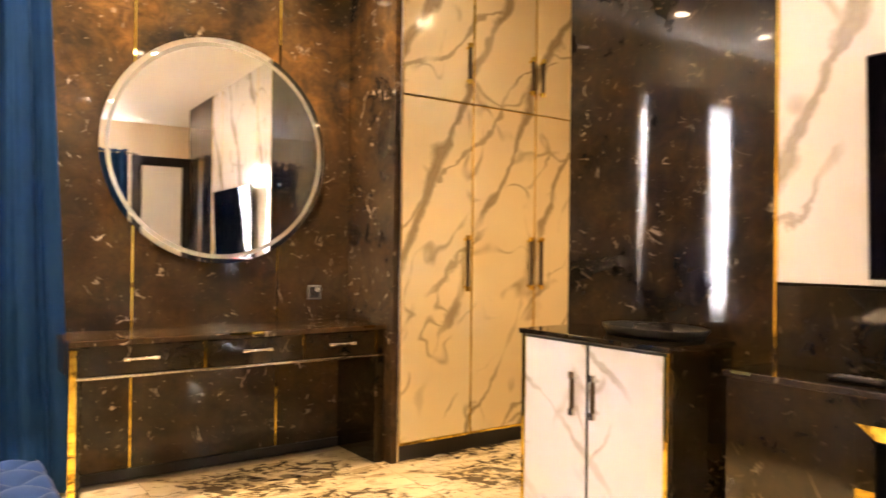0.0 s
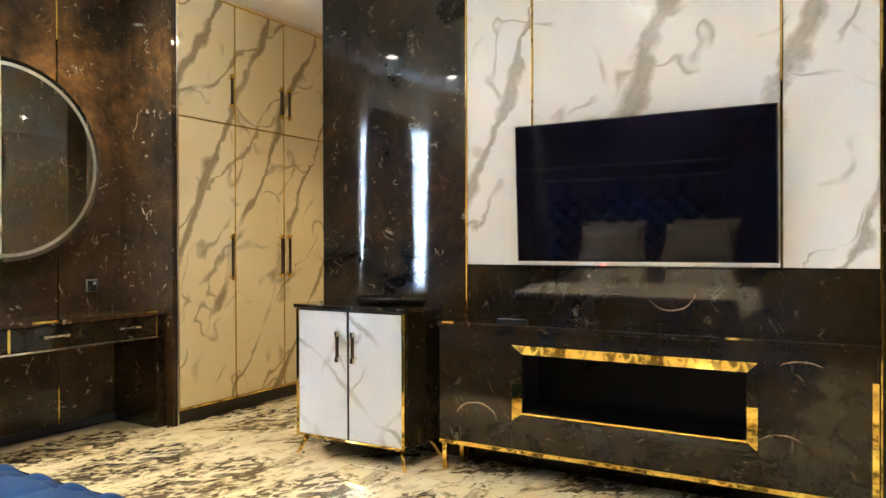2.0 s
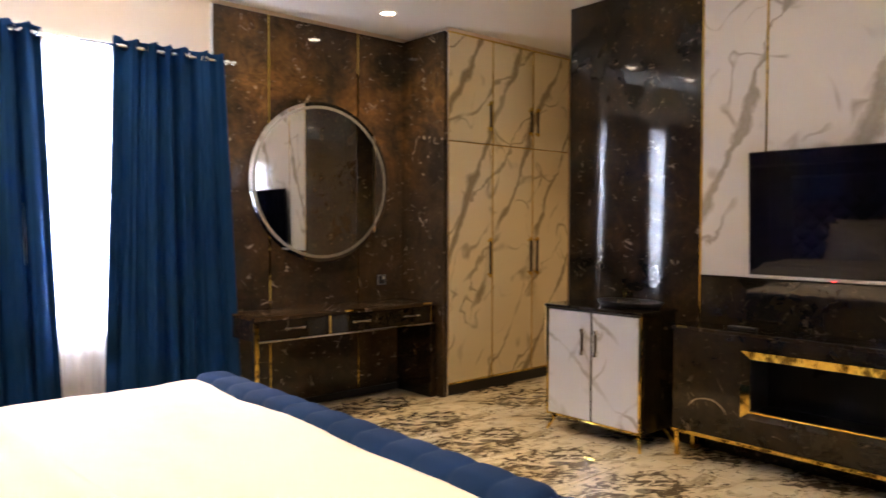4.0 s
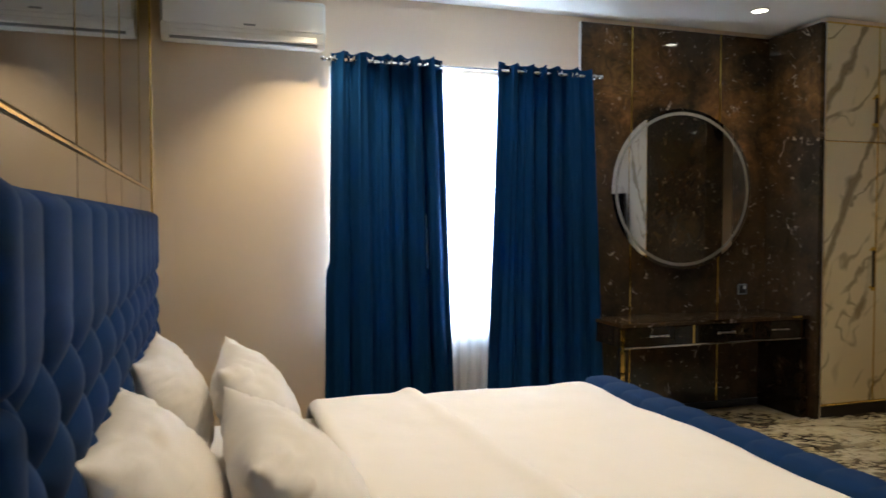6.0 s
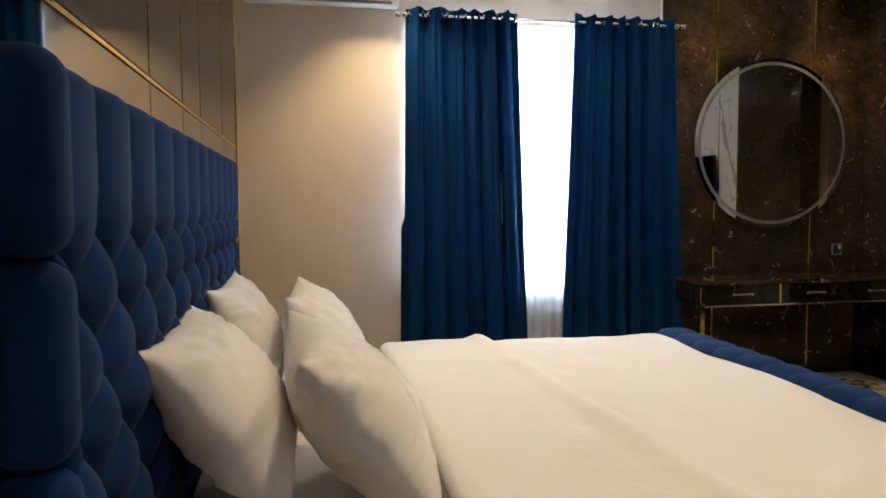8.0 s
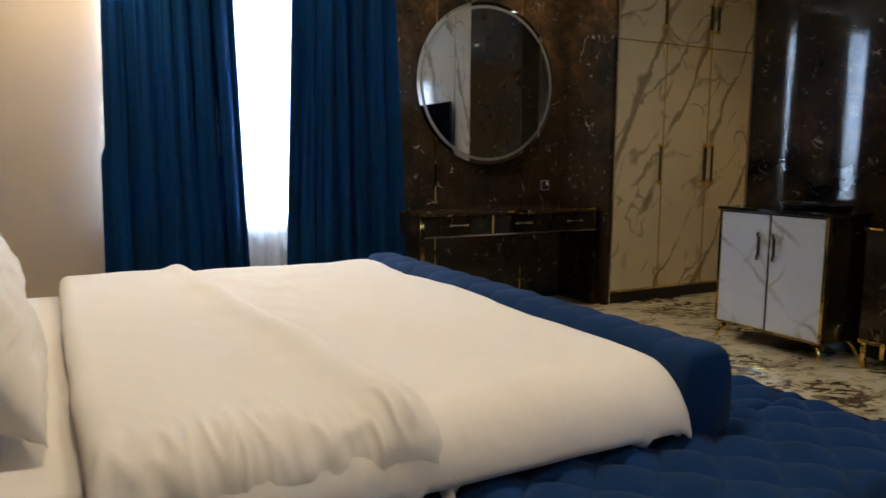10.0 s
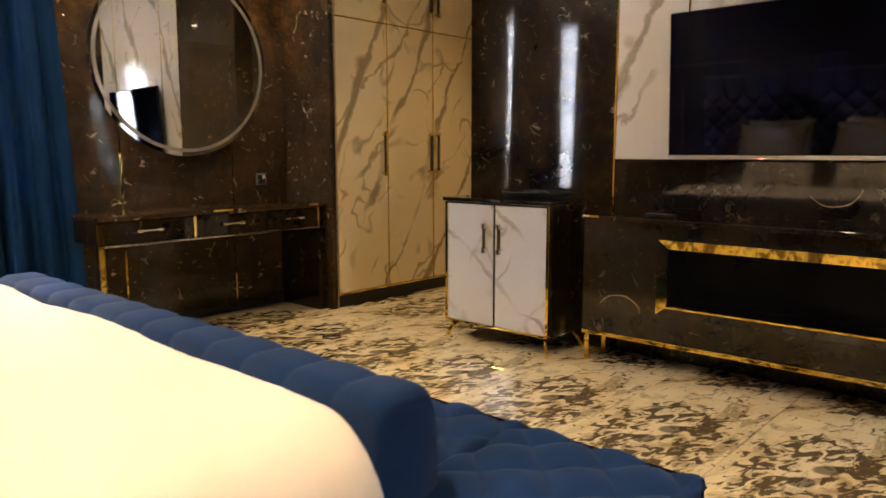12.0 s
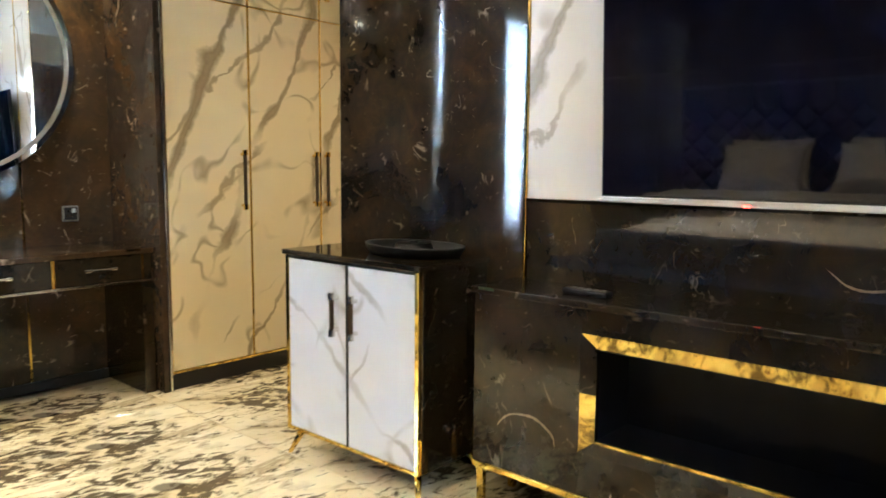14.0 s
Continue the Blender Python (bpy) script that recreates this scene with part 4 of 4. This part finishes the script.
        vs.sort(key=lambda v: math.atan2(v.co.z - 0.45, v.co.x - (x0 + x1) / 2))
        bm.faces.new(vs)
    part("footboard", bm, "velvet", t, "padded navy footboard with channel pleats", smooth=True)


bed()


def soft(x, y, s=1.0):
    return noise.noise(Vector((x * s, y * s, 3.7)))


def mattress():
    t = thing("mattress", (-0.75, 2.55, 0.42), "thick mattress covered with a white fitted sheet on the bed", "mattress")
    x0, x1, y0, y1 = HEAD + 0.10, 0.30, 1.44, 3.66
    part("core", box((x0 + 0.01, y0 + 0.01, 0.42), (x1 - 0.01, y1 - 0.01, 0.50), 0.03, seg=3), "linen", t, smooth=True)
    part("fitted_sheet", box((x0, y0, 0.455), (x1, y1, 0.555), 0.045, seg=5), "linen", t, "smooth white fitted sheet", smooth=True)
    for z in (0.448,):
        bm = bmesh.new()
        for a, b in (((x0, y0), (x1, y0)), ((x1, y0), (x1, y1)), ((x1, y1), (x0, y1)), ((x0, y1), (x0, y0))):
            tube((*a, z), (*b, z), 0.007, 0.007, 8, bm)
        part("piping", bm, "linen", t, smooth=True)


mattress()


def drape(x0, x1, y0, y1, ztop, zlow, droop, thick, seed, wrinkle, nx=170, ny=190, slant=0.0, ridge=0.0):
    """A quilt: flat and softly uneven on top, rounded over the near and far side, hanging to zlow."""
    def f(u, v):
        x = x0 + (x1 + slant * (0.5 - v) * 2 - x0) * u
        # arc length across, with a turn-down at both sides
        L = (y1 - y0) + 2 * droop
        s = v * L
        r = 0.15
        flat0, flat1 = droop, droop + (y1 - y0)
        if s < flat0:
            k = (flat0 - s) / droop
            y, z = y0 - r * math.sin(min(1, k * 1.25) * math.pi / 2), ztop - r * (1 - math.cos(min(1, k * 1.25) * math.pi / 2)) - max(0, k - 0.8) / 0.2 * (ztop - r - zlow)
            y -= 0.004 * wrinkle * math.sin(24 * x + 3 * soft(x, k, 4)) * k + 0.011 * wrinkle * math.sin(63 * x + 5 * soft(x, k, 6) + seed) * k ** 1.3 * (0.6 + soft(x, seed, 5))
            z += 0.005 * wrinkle * math.sin(15 * x + seed) * k
        elif s > flat1:
            k = (s - flat1) / droop
            y, z = y1 + r * math.sin(min(1, k * 1.25) * math.pi / 2), ztop - r * (1 - math.cos(min(1, k * 1.25) * math.pi / 2)) - max(0, k - 0.8) / 0.2 * (ztop - r - zlow)
        else:
            y, z = y0 + s - flat0, ztop
        # puckers that run over the near edge, sharp-crested and uneven
        env = math.exp(-((s - flat0 + 0.08) / (0.10 if ridge else 0.06)) ** 2) * wrinkle
        if env > 0.01:
            g = noise.noise(Vector((x * 19 + 0.8 * soft(x, s, 3) + seed, s * 6.0, seed)))
            h = noise.noise(Vector((x * 41 + seed, s * 7.0 + x * 6, seed * 2)))
            crest = (1 - min(1, abs(g) * 3.2)) ** 2 - 0.35 + 0.45 * h
            z += 0.013 * env * crest
            y -= 0.009 * env * crest
        hem = min(1.0, max(0.0, (flat0 - s) / droop))
        z += (0.012 * soft(x + seed, y, 2.2) + 0.006 * soft(x, y + seed, 6.0)) * (1 - hem)
        z += ridge * math.exp(-((u - 0.88) / 0.09) ** 2) * (0.6 + 0.8 * soft(y, seed, 1.7))
        if not ridge:      # the near foot corner is pulled in, the filling gathers at the foot, whose edge runs in soft waves
            x -= u * (0.035 * max(0.0, 1 - (y - y0 + 0.15) / 0.65) ** 2 + 0.016 * math.sin(6.5 * y + 0.4))
            k = min(1.0, max(0.0, (u - 0.5) / 0.42))
            z += 0.012 * k * k * (3 - 2 * k) * min(1.0, max(0.15, (y - y0 + 0.20) / 0.45)) * min(1.0, max(0.3, (y1 + 0.1 - y) / 0.2))
        e = min(u, 1 - u) * (x1 - x0)
        z -= thick * (1 - math.sqrt(max(0, 1 - (1 - min(1, e / thick)) ** 2))) * 0.9
        return (x + 0.012 * soft(y, seed, 3.0), y, z)
    return sheet(nx, ny, f)


def duvet():
    t = thing("duvet", (-0.4, 2.56, 0.56), "white cotton duvet with the head end folded back", "duvet")
    a = part("duvet_body", drape(-1.0, 0.342, 1.50, 3.62, 0.594, 0.476, 0.22, 0.06, 2.0, 0.05), "linen", t, smooth=True)
    b = part("folded_edge", drape(-1.17, -0.52, 1.49, 3.63, 0.646, 0.462, 0.26, 0.055, 7.0, 0.52, slant=0.09, ridge=0.034), "linen", t, smooth=True)
    for o in (a, b):
        m = o.modifiers.new("thickness", "SOLIDIFY")
        m.thickness, m.offset = 0.03, -1


duvet()


def pillow_mesh(w, h, d, seed):
    """A plump pillow w wide (y), h high (z) and d thick (x), round its own middle, with pointed corners and creases."""
    bm = bmesh.new()
    n = 40
    gs = []
    for side in (-1, 1):
        g = []
        for i in range(n + 1):
            row = []
            for j in range(n + 1):
                p, q = 2 * i / n - 1, 2 * j / n - 1
                yy = p * w / 2 * (1 - 0.10 * (1 - abs(q) ** 2.4))
                zz = q * h / 2 * (1 - 0.11 * (1 - abs(p) ** 2.4))
                b = max(0.0, (1 - abs(p) ** 2.3) * (1 - abs(q) ** 2.3)) ** 0.55
                b *= 1 - 0.12 * abs(p * q)
                cr = 0.010 * noise.noise(Vector((p * 2.2 + seed, q * 2.2, side))) + 0.017 * noise.noise(Vector((p * 6 + seed, q * 6, side * 2))) * (0.3 + abs(p * q))
                fan = 0.017 * noise.noise(Vector((p * 2.5 + seed, q * 13, side * 3))) * (0.15 + p * p) + 0.006 * math.sin(11 * math.atan2(q + 1.1 * (1 if q < 0 else -1), p + 1.1) + seed) * abs(p * q)
                row.append(bm.verts.new((side * (b * d / 2 + (cr + fan) * min(1, b * 3)), yy, zz)))
            g.append(row)
        gs.append(g)
        for i in range(n):
            for j in range(n):
                f = (g[i][j], g[i + 1][j], g[i + 1][j + 1], g[i][j + 1])
                bm.faces.new(f if side > 0 else tuple(reversed(f)))
    bmesh.ops.remove_doubles(bm, verts=bm.verts, dist=1e-4)
    return bm


def pillow(x, y, z, lean, turn, w, h, d, seed, label):
    me_bm = pillow_mesh(w, h, d, seed)
    ob = part("pillow", me_bm, "linen", smooth=True)
    ob.matrix_world = pose(x, y, z, 0, -lean, turn)
    return tagged(ob, label, "pillow", "pillows on the bed")


pillow(-1.735, 2.00, 0.835, 36, 2, 0.78, 0.52, 0.27, 1.0, "plump white pillow leaning against the navy headboard")
pillow(-1.755, 3.00, 0.815, 22, -2, 0.74, 0.50, 0.25, 5.0, "plump white pillow leaning against the navy headboard")
pillow(-1.405, 2.0, 0.80, 38, 3, 0.79, 0.53, 0.29, 9.0, "plump white pillow propped in front of another pillow")
pillow(-1.45, 2.98, 0.79, 30, -3, 0.74, 0.52, 0.28, 13.0, "plump white pillow propped in front of another pillow")


# ---- floor tiles ----
def floor_tiles():
    lx, ly, gap = 1.2, 0.6, 0.0015
    bm = box((-lx / 2 + gap, -ly / 2 + gap, -0.012), (lx / 2 - gap, ly / 2 - gap, 0.0), 0.001)
    me = bpy.data.meshes.new("floor_tile")
    bm.to_mesh(me)
    bm.free()
    me.materials.append(M["tile"])
    y = 1.60 - 0.6 * 7
    while y < Y_N:
        x = 2.1 - 1.2 * 4
        while x < X_E + 0.6:
            ob = new("floor_tile", me)
            ob.location = (x, y, 0)
            ob.parent = floor
            x += lx
        y += ly


floor_tiles()
